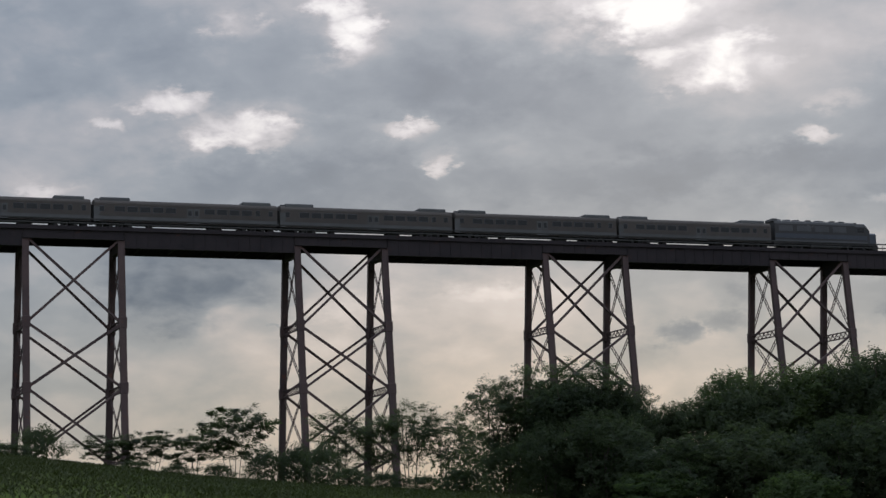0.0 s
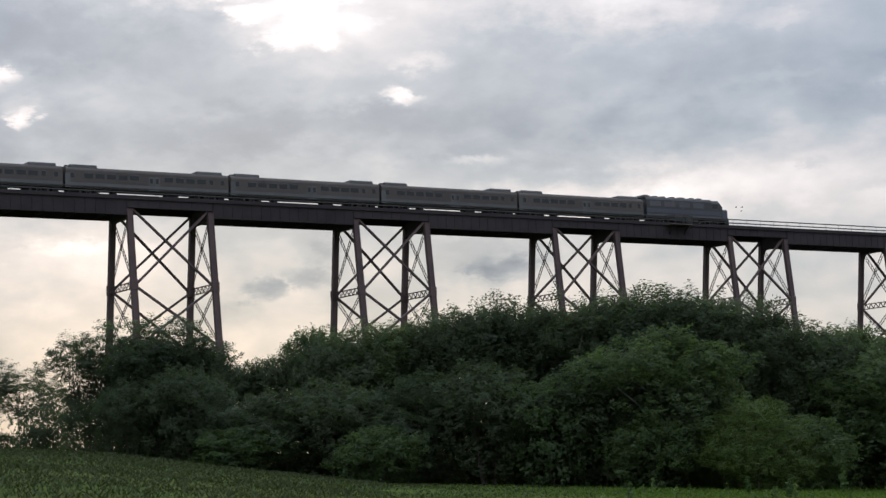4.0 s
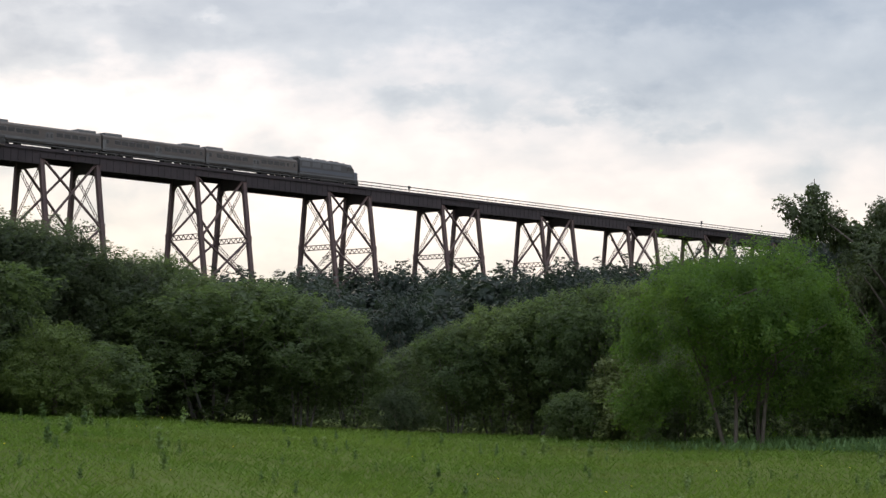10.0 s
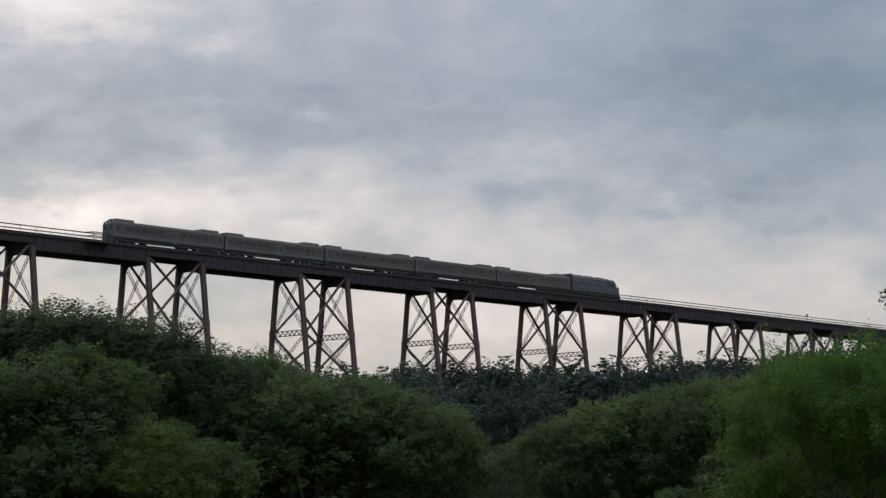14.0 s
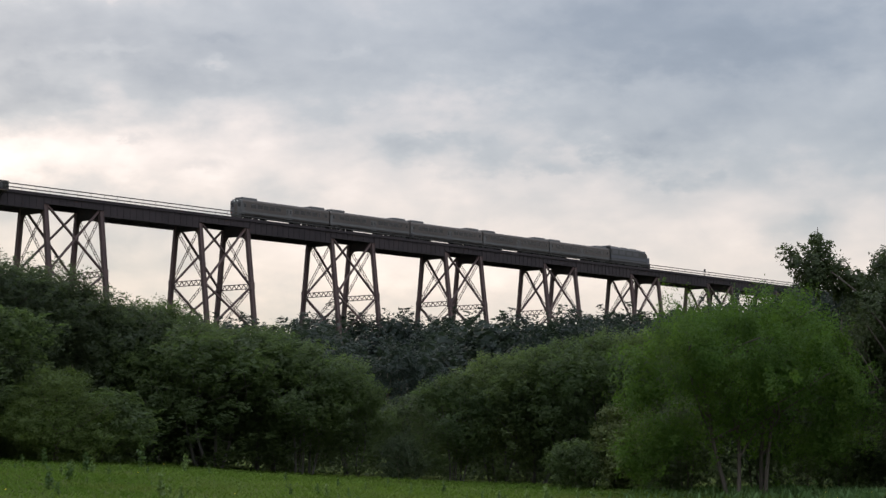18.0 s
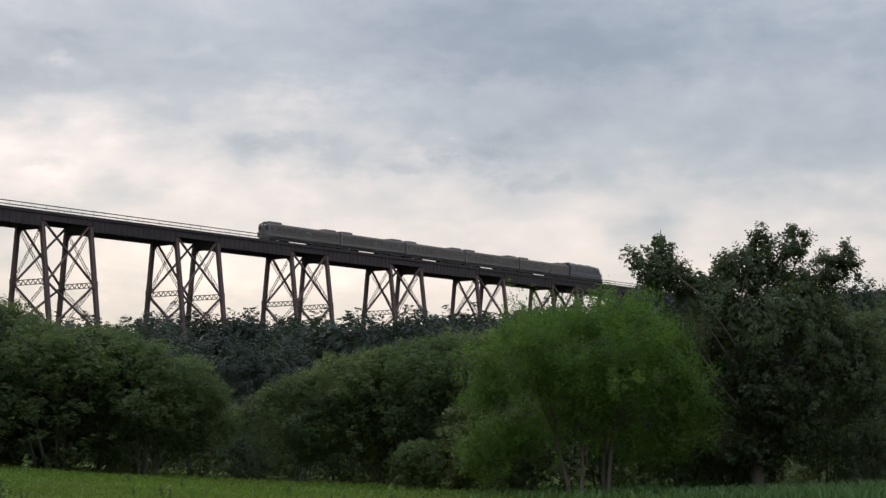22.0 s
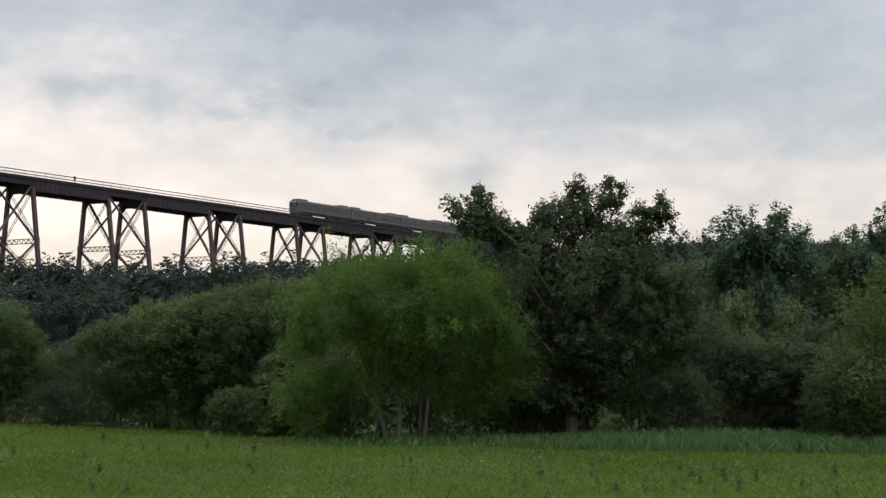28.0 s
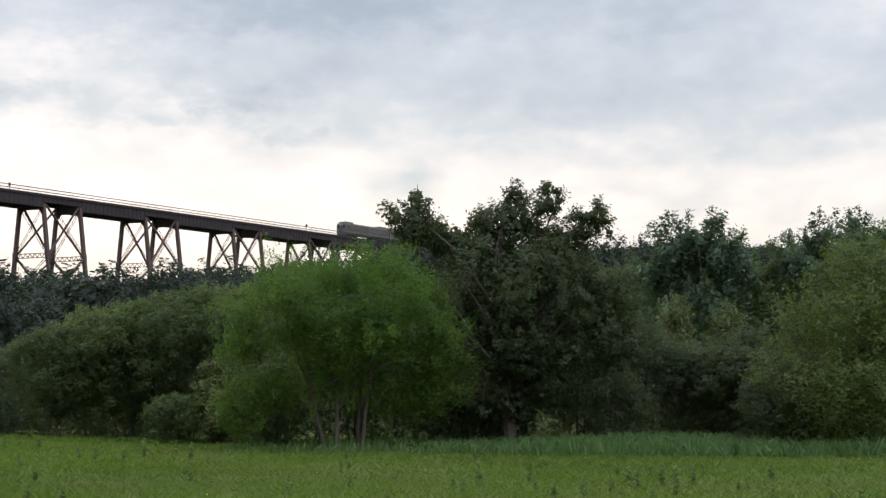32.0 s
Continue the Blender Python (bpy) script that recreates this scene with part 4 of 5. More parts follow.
def dome(rng, w, z0, z1, k=16, size=0.28):
    """A broad crown with k smaller heads standing out of it: (cx, cy, cz, rx, ry, rz) each."""
    zc, zh = (z0 + z1) / 2, (z1 - z0) / 2
    out = [(0, 0, zc - zh * 0.06, w * 0.42, w * 0.42, zh * 0.86)]
    for i in range(k):
        a, e = 6.283 * (i + 0.6 * rng.random()) / k, 0.95 * rng.random() ** 0.8
        q = size * (0.7 + 0.6 * rng.random())
        ce = math.cos(e * 1.5)
        out.append((math.cos(a) * ce * w * (0.5 - q * 0.5), math.sin(a) * ce * w * (0.5 - q * 0.5), zc + math.sin(e * 1.5) * zh * (1 - q * 0.55), w * q * 0.62, w * q * 0.62, zh * q * 1.1))
    return out


def sprays(rng, heads, n, rise=0.4, airy=0.0, deep=0.32, rough=0.10):
    """Feet and outward directions of n leafy sprays over the heads of a crown."""
    h = np.array(heads, float)
    c, r = h[:, :3], h[:, 3:]
    w = r[:, 0] * r[:, 2] + r[:, 1] * r[:, 2] + r[:, 0] * r[:, 1]
    lump, hole = swell(rng, 3.2), swell(rng, 17.0)
    feet, ways = [], []
    have = 0
    while have < n:
        m = n * 2
        pick = rng.choice(len(c), m, p=w / w.sum())
        d = rng.normal(size=(m, 3))
        d /= np.linalg.norm(d, axis=1)[:, None]
        rr = (1 - deep * rng.random(m) ** 1.4) * (1 + rough * lump(d * 1.3 + c[pick] * 3))
        p = c[pick] + d * r[pick] * rr[:, None]
        q = np.min((((p[:, None, :] - c[None]) / r[None]) ** 2).sum(axis=2) + 9.0 * (np.arange(len(c))[None] == pick[:, None]), axis=1)
        keep = (q > 0.5) & (p[:, 2] > 0.005)
        if airy:
            keep &= hole(p) > airy * 2 - 1.3
        feet.append(p[keep])
        ways.append(d[keep])
        have += int(keep.sum())
    feet, ways = np.concatenate(feet)[:n], np.concatenate(ways)[:n]
    ways = ways * 0.6 + np.array([0, 0, rise]) + rng.normal(size=(n, 3)) * 0.32
    return feet, ways / np.linalg.norm(ways, axis=1)[:, None]


def spray_leaves(rng, heads, feet, ways, n, size, length, flat=1.0, upness=0.15, inner=0.14, thick=0.30):
    """Leaves along each spray, thinning to its tip, and larger ones deep in the crown."""
    k = int(n * (1 - inner))
    pick = rng.integers(len(feet), size=k)
    u = rng.random(k) ** 0.8
    reach = (length * (0.5 + rng.random(len(feet))))[pick]
    off = rng.normal(size=(k, 3)) * (thick * length * (1 - 0.55 * u))[:, None] * np.array([1, 1, flat])
    pos = feet[pick] + ways[pick] * (reach * (u - 0.35))[:, None] + off
    nrm = rng.normal(size=(k, 3)) * 0.25 + ways[pick] * 0.5 + np.array([0, 0, upness])
    out = [blade_faces(rng, pos, nrm, size * (0.6 + 0.8 * rng.random(k))[:, None])]
    if n - k > 0:
        h = np.array(heads, float)
        pick = rng.choice(len(h), n - k, p=h[:, 3] * h[:, 5] / np.sum(h[:, 3] * h[:, 5]))
        d = rng.normal(size=(n - k, 3))
        d /= np.linalg.norm(d, axis=1)[:, None]
        pos = h[pick, :3] + d * h[pick, 3:] * (0.25 + 0.5 * rng.random(n - k))[:, None]
        pos[:, 2] = np.maximum(pos[:, 2], 0.01)
        out.append(blade_faces(rng, pos, d + rng.normal(size=(n - k, 3)) * 0.4, size * 2.0 * (0.7 + 0.6 * rng.random(n - k))[:, None]))
    return np.concatenate(out)


def quads_mesh(name, v, mat, k=4):
    """A mesh of loose faces with k corners each."""
    n = len(v) // k
    me = bpy.data.meshes.new(name)
    me.vertices.add(n * k)
    me.vertices.foreach_set("co", v.astype(np.float32).ravel())
    me.loops.add(n * k)
    me.loops.foreach_set("vertex_index", np.arange(n * k, dtype=np.int32))
    me.polygons.add(n)
    me.polygons.foreach_set("loop_start", np.arange(0, n * k, k, dtype=np.int32))
    me.update(calc_edges=True)
    me.materials.append(mat)
    return me


def wood_mesh(name, limbs, mat, sides=7):
    """Limbs as tapered tubes along bent lines: each a list of (point, radius)."""
    verts, faces = [], []
    for line in limbs:
        prev = None
        for i, (p, r) in enumerate(line):
            p = Vector(p)
            q = Vector(line[min(i + 1, len(line) - 1)][0]) - Vector(line[max(i - 1, 0)][0])
            q = q.normalized() if q.length > 1e-6 else Vector((0, 0, 1))
            x = q.orthogonal().normalized()
            y = q.cross(x)
            o = len(verts)
            verts += [tuple(p + (x * math.cos(2 * math.pi * k / sides) + y * math.sin(2 * math.pi * k / sides)) * r) for k in range(sides)]
            if prev is not None:
                faces += [(prev + k, prev + (k + 1) % sides, o + (k + 1) % sides, o + k) for k in range(sides)]
            prev = o
    return mesh_from(name, verts, faces, mat)


def limb(rng, a, b, r0, r1, bend=0.1, n=5):
    a, b = np.array(a, float), np.array(b, float)
    L = np.linalg.norm(b - a)
    off = rng.normal(size=3) * L * bend
    return [(a + (b - a) * u + off * math.sin(math.pi * u), r0 + (r1 - r0) * u) for u in np.linspace(0, 1, n)]


def tree(name, seed, label, leaf, n, size, heads, spray=0.07, per=26, rise=0.4, flat=1.0, airy=0.0, deep=0.30, rough=0.13, trunk=0.02, stems=1, spread=0.05, upness=0.15, inner=0.14, limbs_to=14, bark=None, thick=0.30, bare=()):
    """A tree of height 1: trunk with limbs, and a crown of leafy sprays; scaled when set out.
    heads: the crown's masses, or (width, foot, top) of a plain dome."""
    rng = np.random.default_rng(seed)
    if len(heads) == 3 and not isinstance(heads[0], tuple):
        heads = dome(rng, *heads)
    feet, ways = sprays(rng, heads, max(n // per, 8), rise, airy, deep, rough)
    t = thing(name, label, "bush" if "bush" in name or "thicket" in name else "tree", "trees and bushes round the meadow")
    z0, z1 = feet[:, 2].min(), feet[:, 2].max()
    wood = []
    for s in range(stems):
        ang_, sp = 6.28 * s / stems + rng.random(), 0.0 if stems == 1 else spread
        foot = np.array([math.cos(ang_) * sp, math.sin(ang_) * sp, -0.03])
        head = np.array([math.cos(ang_) * sp * 2.6, math.sin(ang_) * sp * 2.6, z0 + (z1 - z0) * 0.72])
        main = limb(rng, foot, head, trunk / stems ** 0.5, trunk * 0.22, 0.04, 8)
        wood.append(main)
        for i in rng.choice(np.flatnonzero(feet[:, 2] > z0 + 0.42 * (z1 - z0)), max(2, limbs_to // stems)):
            c_ = feet[i]
            k = min(int(min(max(c_[2] / max(head[2], 0.1) * 0.62, 0.25), 0.9) * 7), 6)
            wood.append(limb(rng, main[k][0], c_, main[k][1] * 0.6, trunk * 0.10, 0.09, 5))
    for a_, b_, c_ in bare:
        wood.append([(np.array(a_), trunk * 0.18), (np.array(b_), trunk * 0.13), (np.array(c_), trunk * 0.05)])
    part("trunk", wood_mesh("trunk", wood, bark or BARK), None, t, "pale grey branching stems" if bark else "dark branching trunk")
    v = spray_leaves(rng, heads, feet, ways, n, size, spray, flat, upness, inner, thick)
    part("crown", quads_mesh("crown", v, leaf, 3), None, t)
    t["unit_width"] = float(np.percentile(v[:, 0], 99) - np.percentile(v[:, 0], 1))
    t["unit_height"] = float(np.percentile(v[:, 2], 99.7))
    return t


def head(x, z, rx, rz, y=0.0, ry=None):
    return (x, y, z, rx, ry or rx, rz)


PROTO = {}
PROTO["oak"] = tree("oak_tree", 11, "dark spreading oak tree with ragged airy top", LEAF_OAK, 90000, 0.0115,
                    [head(-0.35, 0.83, 0.10, 0.10), head(-0.345, 0.94, 0.042, 0.05), head(-0.43, 0.86, 0.045, 0.05), head(-0.21, 0.77, 0.12, 0.09), head(-0.10, 0.84, 0.07, 0.055, 0.05), head(0.0, 0.83, 0.13, 0.11), head(0.02, 0.94, 0.05, 0.045), head(0.14, 0.90, 0.05, 0.045, -0.04),
                     head(0.135, 0.97, 0.024, 0.018), head(0.17, 0.955, 0.022, 0.016), head(0.29, 0.855, 0.07, 0.028), head(0.27, 0.80, 0.06, 0.035), head(0.36, 0.84, 0.030, 0.018), head(0.33, 0.89, 0.028, 0.016), head(0.37, 0.80, 0.026, 0.014), head(0.16, 0.77, 0.10, 0.07),
                     head(0.02, 0.62, 0.38, 0.17), head(0.30, 0.50, 0.16, 0.17), head(0.34, 0.42, 0.13, 0.14), head(-0.24, 0.48, 0.13, 0.12), head(0.02, 0.36, 0.27, 0.16), head(-0.05, 0.18, 0.18, 0.11), head(0.15, 0.22, 0.14, 0.10)],
                    spray=0.040, per=34, rise=0.35, airy=0.46, deep=0.5, rough=0.22, trunk=0.024, limbs_to=46, inner=0.10, thick=0.30, upness=0.25,
                    bare=(((0.06, 0, 0.84), (0.13, 0, 0.90), (0.165, 0, 0.97)), ((0.13, 0, 0.90), (0.155, 0, 0.88), (0.175, 0, 0.93)), ((0.2, 0, 0.78), (0.27, 0, 0.84), (0.34, 0, 0.885)), ((0.27, 0, 0.84), (0.32, 0, 0.83), (0.38, 0, 0.80)), ((-0.33, 0, 0.78), (-0.345, 0, 0.9), (-0.34, 0, 0.985))))
PROTO["round"] = tree("willow_tree", 12, "broad bright green willow with several stems", LEAF_BRIGHT, 95000, 0.0120,
                      [head(0.0, 0.54, 0.52, 0.34), head(-0.30, 0.76, 0.22, 0.16, -0.1), head(-0.12, 0.84, 0.16, 0.12, 0.1), head(0.22, 0.82, 0.24, 0.14), head(0.40, 0.70, 0.16, 0.14), head(0.03, 0.80, 0.16, 0.13, -0.2), head(0.50, 0.50, 0.17, 0.20, -0.1), head(-0.52, 0.54, 0.17, 0.20, -0.1), head(0.15, 0.58, 0.26, 0.20, -0.36), head(-0.2, 0.62, 0.24, 0.18, -0.36),
                       head(-0.42, 0.30, 0.20, 0.14, -0.1), head(0.44, 0.28, 0.20, 0.14), head(-0.58, 0.16, 0.12, 0.10, -0.1)],
                      spray=0.13, per=64, rise=0.75, airy=0.36, deep=0.5, rough=0.34, trunk=0.028, stems=6, spread=0.10, limbs_to=40, inner=0.10, thick=0.19, upness=0.05)
PROTO["maple"] = tree("maple_tree", 13, "full dark green leafy tree at the meadow edge", LEAF_MID, 29000, 0.0165, (0.95, 0.02, 0.97), 0.070, 36, 0.8, trunk=0.017, stems=5, limbs_to=24, bark=PALEBARK, inner=0.14)
PROTO["ash"] = tree("ash_tree", 14, "upright leafy tree at the meadow edge", LEAF_MID, 29000, 0.0160, (0.72, 0.12, 0.97), 0.070, 36, 1.0, trunk=0.018, stems=2, limbs_to=18, bark=PALEBARK, inner=0.08)
PROTO["thicket"] = tree("thicket_bush", 15, "dense dark thicket growing to the ground", LEAF_DARK, 21000, 0.0210, (1.1, -0.15, 0.96), 0.085, 36, 0.8, trunk=0.018, stems=3)
PROTO["bush"] = tree("bush", 16, "low rounded green bush in the grass", LEAF_MID, 9000, 0.040, (1.3, -0.25, 0.95), 0.15, 24, 0.5, trunk=0.02, stems=3)
PROTO["olive"] = tree("cedar_bush", 17, "olive green upright bush", LEAF_OLIVE, 12000, 0.026, [head(0, 0.35, 0.36, 0.36), head(0.02, 0.62, 0.26, 0.26), head(0.0, 0.82, 0.14, 0.16)], 0.10, 26, 0.9, trunk=0.02, stems=2)
PROTO["wispy"] = tree("locust_tree", 18, "thin locust tree with flat airy leaf sprays", LEAF_DARK, 14000, 0.0190, (0.92, 0.24, 0.97), 0.085, 46, 0.1, flat=0.30, airy=0.42, deep=0.75, rough=0.3, trunk=0.013, stems=3, limbs_to=30, upness=0.9, inner=0.0, thick=0.42)
PROTO["sumac"] = tree("sumac_tree", 19, "sparse sumac sapling with umbrella leaf clusters", LEAF_DARK, 10500, 0.030, (1.15, 0.16, 0.97), 0.10, 105, 0.0, flat=0.5, airy=0.3, deep=0.7, rough=0.3, trunk=0.010, stems=4, limbs_to=30, upness=1.0, inner=0.0, thick=0.42)
PROTO["poplar"] = tree("poplar_tree", 20, "poplar with upswept leaf bunches along its top", LEAF_BLUE, 27000, 0.0190, (0.74, 0.05, 0.93), 0.080, 105, 1.5, deep=0.22, rough=0.2, trunk=0.018, limbs_to=20, thick=0.24, upness=0.3)
PROTO["hornbeam"] = tree("hornbeam_tree", 23, "dense dark tree in the thicket", LEAF_DARK, 38000, 0.0135, (0.82, -0.10, 0.95), 0.070, 44, 1.3, trunk=0.024, thick=0.23, inner=0.2)
PROTO["birch"] = tree("birch_tree", 24, "tall yellowish green tree at the meadow edge", LEAF_LIME, 46000, 0.0125, [head(0.0, 0.30, 0.42, 0.30), head(0.03, 0.55, 0.34, 0.28), head(0.06, 0.78, 0.22, 0.19), head(-0.22, 0.28, 0.22, 0.20, -0.2), head(0.2, 0.4, 0.22, 0.20, -0.2), head(-0.1, 0.60, 0.18, 0.16, -0.2)], 0.085, 34, 0.35, deep=0.4, rough=0.16, trunk=0.02, limbs_to=24)
PROTO["scrub"] = tree("scrub_bush", 27, "low dark scrub bush on the crest of the slope", LEAF_DARK, 7500, 0.038, (1.5, -0.3, 0.94), 0.16, 22, 0.6, trunk=0.018, stems=3, rough=0.2)
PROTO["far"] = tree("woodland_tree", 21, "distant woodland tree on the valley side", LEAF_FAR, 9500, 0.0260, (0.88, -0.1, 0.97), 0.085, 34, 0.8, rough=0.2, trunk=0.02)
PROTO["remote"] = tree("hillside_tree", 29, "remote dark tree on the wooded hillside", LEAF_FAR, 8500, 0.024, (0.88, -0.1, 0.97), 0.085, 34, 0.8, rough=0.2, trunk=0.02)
USED = set()


def plant(kind, az, r, top_el, width=None, turn=None):
    """A tree whose top stands at that elevation, width metres across."""
    base = polar(az, r)
    d = Vector((base.x - EYE.x, base.y - EYE.y)).length
    ht = max(EYE.z + d * math.tan(radians(top_el)) - base.z, 0.8)
    proto = PROTO[kind]
    ht /= proto["unit_height"]
    wd = (width / proto["unit_width"]) if width else ht
    turn = turn if turn is not None else (az * 77.7 + r * 13) % 360
    m = Matrix.Translation((base.x, base.y, base.z - 0.05)) @ pose(0, 0, 0, 0, 0, turn)
    if kind in USED:
        ob = copy_thing(proto, m)
    else:
        ob = proto
        ob.matrix_basis = m
        USED.add(kind)
    ob.scale = (wd, wd, ht)
    return ob


# the two tall trees that stand out into the meadow
plant("oak", 65.52, 103, 5.95, turn=-65)
plant("round", 60.65, 98.5, 4.3, 11.8, turn=-60)
# crest of the slope
for k, a, r, e, w in (("scrub", 5.0, 122, 3.3, 4), ("scrub", 6.4, 121, 3.3, 4), ("scrub", 8.1, 121, 3.65, 3.2), ("scrub", 7.3, 118, 3.0, 3), ("sumac", 10.2, 124, 3.3, 3.8), ("sumac", 11.3, 124, 3.4, 3.6),
                      ("sumac", 12.5, 123, 3.4, 4.2), ("sumac", 13.7, 124, 4.1, 4.6), ("scrub", 10.8, 121, 2.4, 2.4), ("scrub", 12.0, 121, 2.4, 2.2), ("scrub", 13.2, 120, 2.45, 2.2), ("scrub", 14.6, 121, 2.85, 3), ("scrub", 15.5, 122, 3.0, 2.6),
                      ("scrub", 16.2, 121, 2.95, 3), ("wispy", 16.7, 126, 3.9, 4.4), ("wispy", 17.8, 128, 3.75, 4.0), ("wispy", 18.8, 126, 4.15, 4.2), ("wispy", 19.9, 125, 3.8, 4.0), ("wispy", 20.7, 128, 3.5, 3),
                      ("scrub", 17.0, 120, 2.3, 3.0), ("scrub", 18.1, 121, 2.1, 3.0), ("scrub", 19.2, 121, 2.0, 3.0), ("scrub", 20.3, 119, 2.2, 3.0), ("thicket", 21.7, 117, 2.9, 3.6)):
    plant(k, a, r, e, w)
# the clump and the long thicket
for k, a, r, e, w in (("wispy", 21.4, 119, 4.75, 4.6), ("wispy", 22.2, 119, 4.85, 5.0), ("wispy", 22.9, 120, 5.2, 6.0), ("wispy", 24.0, 118, 5.2, 6.5), ("hornbeam", 23.5, 117, 4.7, 6.0), ("hornbeam", 24.7, 118, 4.5, 5.4), ("wispy", 25.3, 119, 4.5, 3.6), ("hornbeam", 25.9, 117, 3.8, 5.0), ("hornbeam", 27.2, 117, 4.1, 5.4), ("thicket", 28.8, 115, 4.5, 6.0), ("ash", 28.4, 118, 4.75, 5.0),
                      ("thicket", 29.4, 116, 4.5, 8.4), ("ash", 30.4, 117, 4.8, 7.2), ("hornbeam", 31.4, 117, 4.95, 7.2), ("hornbeam", 32.8, 116, 5.35, 8.4), ("hornbeam", 34.2, 117, 5.4, 8.4), ("hornbeam", 35.8, 116, 5.3, 9.0), ("hornbeam", 37.3, 117, 5.4, 8.4),
                      ("hornbeam", 36.5, 116, 5.25, 9.0), ("hornbeam", 37.9, 115, 5.35, 9.0), ("hornbeam", 38.6, 117, 5.5, 11.0), ("hornbeam", 39.3, 115, 5.3, 9.0), ("hornbeam", 40.0, 117, 5.25, 10.0), ("hornbeam", 41.2, 118, 4.7, 8.4), ("hornbeam", 42.6, 118, 4.25, 8.4), ("ash", 43.6, 121, 4.15, 7.2), ("hornbeam", 44.9, 120, 3.5, 7.8)):
    plant(k, a, r, e, w)
for k, a, r, e, w in (("thicket", 22.9, 114, 3.4, 4.6), ("thicket", 24.5, 113, 3.7, 6.0), ("thicket", 26.6, 111, 2.9, 7.2), ("thicket", 28.8, 111, 3.2, 7.2), ("thicket", 31.0, 111, 3.3, 7.2), ("thicket", 33.2, 111, 3.6, 8.4), ("bush", 35.2, 109, 3.0, 6),
                      ("thicket", 36.6, 110, 3.6, 8.4), ("thicket", 38.6, 110, 3.5, 8.4), ("maple", 38.4, 109, 4.3, 10), ("birch", 41.0, 106, 2.2, 6.5), ("bush", 42.2, 109, 1.6, 6), ("bush", 30.0, 107, 1.8, 5), ("bush", 26.0, 108, 1.9, 5), ("bush", 38.0, 106, 1.7, 5)):
    plant(k, a, r, e, w)
# the wood's edge beyond the meadow: two broad domes with a gap between
for k, a, r, e, w in (("maple", 43.6, 116, 2.9, 8), ("maple", 45.3, 115, 3.45, 11), ("ash", 46.9, 117, 3.4, 7), ("maple", 48.0, 115, 2.95, 8), ("maple", 49.4, 116, 2.0, 5), ("thicket", 51.2, 126, 1.5, 7), ("thicket", 47.5, 126, 2.2, 8), ("thicket", 44, 126, 2.2, 8), ("thicket", 54.5, 126, 2.0, 8),
                      ("maple", 52.4, 116, 2.0, 6), ("maple", 53.6, 117, 2.55, 7), ("ash", 54.8, 118, 2.8, 6), ("maple", 56.1, 117, 3.1, 8), ("ash", 57.4, 119, 3.2, 6),
                      ("olive", 57.2, 110, 1.15, 4.2), ("bush", 55.8, 109, 0.1, 3), ("scrub", 50.8, 113, 0.3, 3), ("thicket", 58.2, 115, 2.6, 6), ("bush", 58.6, 108, 0.3, 3.4),
                      ("thicket", 59.0, 106, 1.3, 5), ("thicket", 61.0, 107, 1.6, 6), ("thicket", 62.6, 112, 2.6, 7), ("thicket", 64.2, 110, 2.4, 6), ("bush", 63.4, 104, 0.4, 4), ("scrub", 65.0, 108, 0.7, 4), ("thicket", 67.4, 110, 2.4, 7), ("thicket", 69.2, 110, 2.2, 6), ("scrub", 68.6, 106, 0.8, 4)):
    plant(k, a, r, e, w)
# right of the oak
for k, a, r, e, w in (("poplar", 70.9, 136, 5.15, 8.6), ("hornbeam", 68.6, 150, 3.9, 8), ("maple", 69.0, 150, 3.6, 8), ("olive", 70.3, 116, 2.7, 3.6), ("olive", 71.8, 117, 2.5, 3.6), ("hornbeam", 71.2, 112, 1.5, 7), ("far", 60.5, 236, 4.2, 10), ("far", 61.3, 240, 4.4, 11), ("far", 62.2, 235, 4.45, 11), ("far", 63.1, 240, 4.5, 12), ("far", 64.2, 238, 4.5, 12), ("far", 68.9, 262, 4.62, 12), ("far", 69.7, 250, 4.45, 10), ("remote", 72.5, 400, 4.32, 16), ("remote", 73.4, 420, 4.25, 16), ("thicket", 72.4, 114, 1.9, 6), ("ash", 72.3, 142, 3.7, 8), ("poplar", 73.9, 142, 4.55, 7),
                      ("poplar", 75.2, 141, 5.1, 8), ("poplar", 76.8, 142, 4.7, 8), ("birch", 75.4, 101, 4.4, 10.5), ("thicket", 73.4, 102, 0.9, 5), ("maple", 78.0, 104, 4.6, 10), ("thicket", 80.5, 108, 3.8, 10), ("maple", 83.5, 112, 4.6, 11)):
    plant(k, a, r, e, w)
# woods in the valley and on the far side
wood_rng = np.random.default_rng(5)
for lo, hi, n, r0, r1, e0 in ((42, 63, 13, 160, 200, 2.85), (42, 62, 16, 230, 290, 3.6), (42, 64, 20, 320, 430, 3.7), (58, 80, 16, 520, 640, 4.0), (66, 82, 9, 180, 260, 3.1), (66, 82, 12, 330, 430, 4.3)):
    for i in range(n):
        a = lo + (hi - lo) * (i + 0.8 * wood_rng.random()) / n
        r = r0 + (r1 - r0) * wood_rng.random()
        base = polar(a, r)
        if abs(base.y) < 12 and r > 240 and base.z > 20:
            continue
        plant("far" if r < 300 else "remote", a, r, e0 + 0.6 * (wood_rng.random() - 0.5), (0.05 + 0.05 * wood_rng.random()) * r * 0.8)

# ================= meadow =================


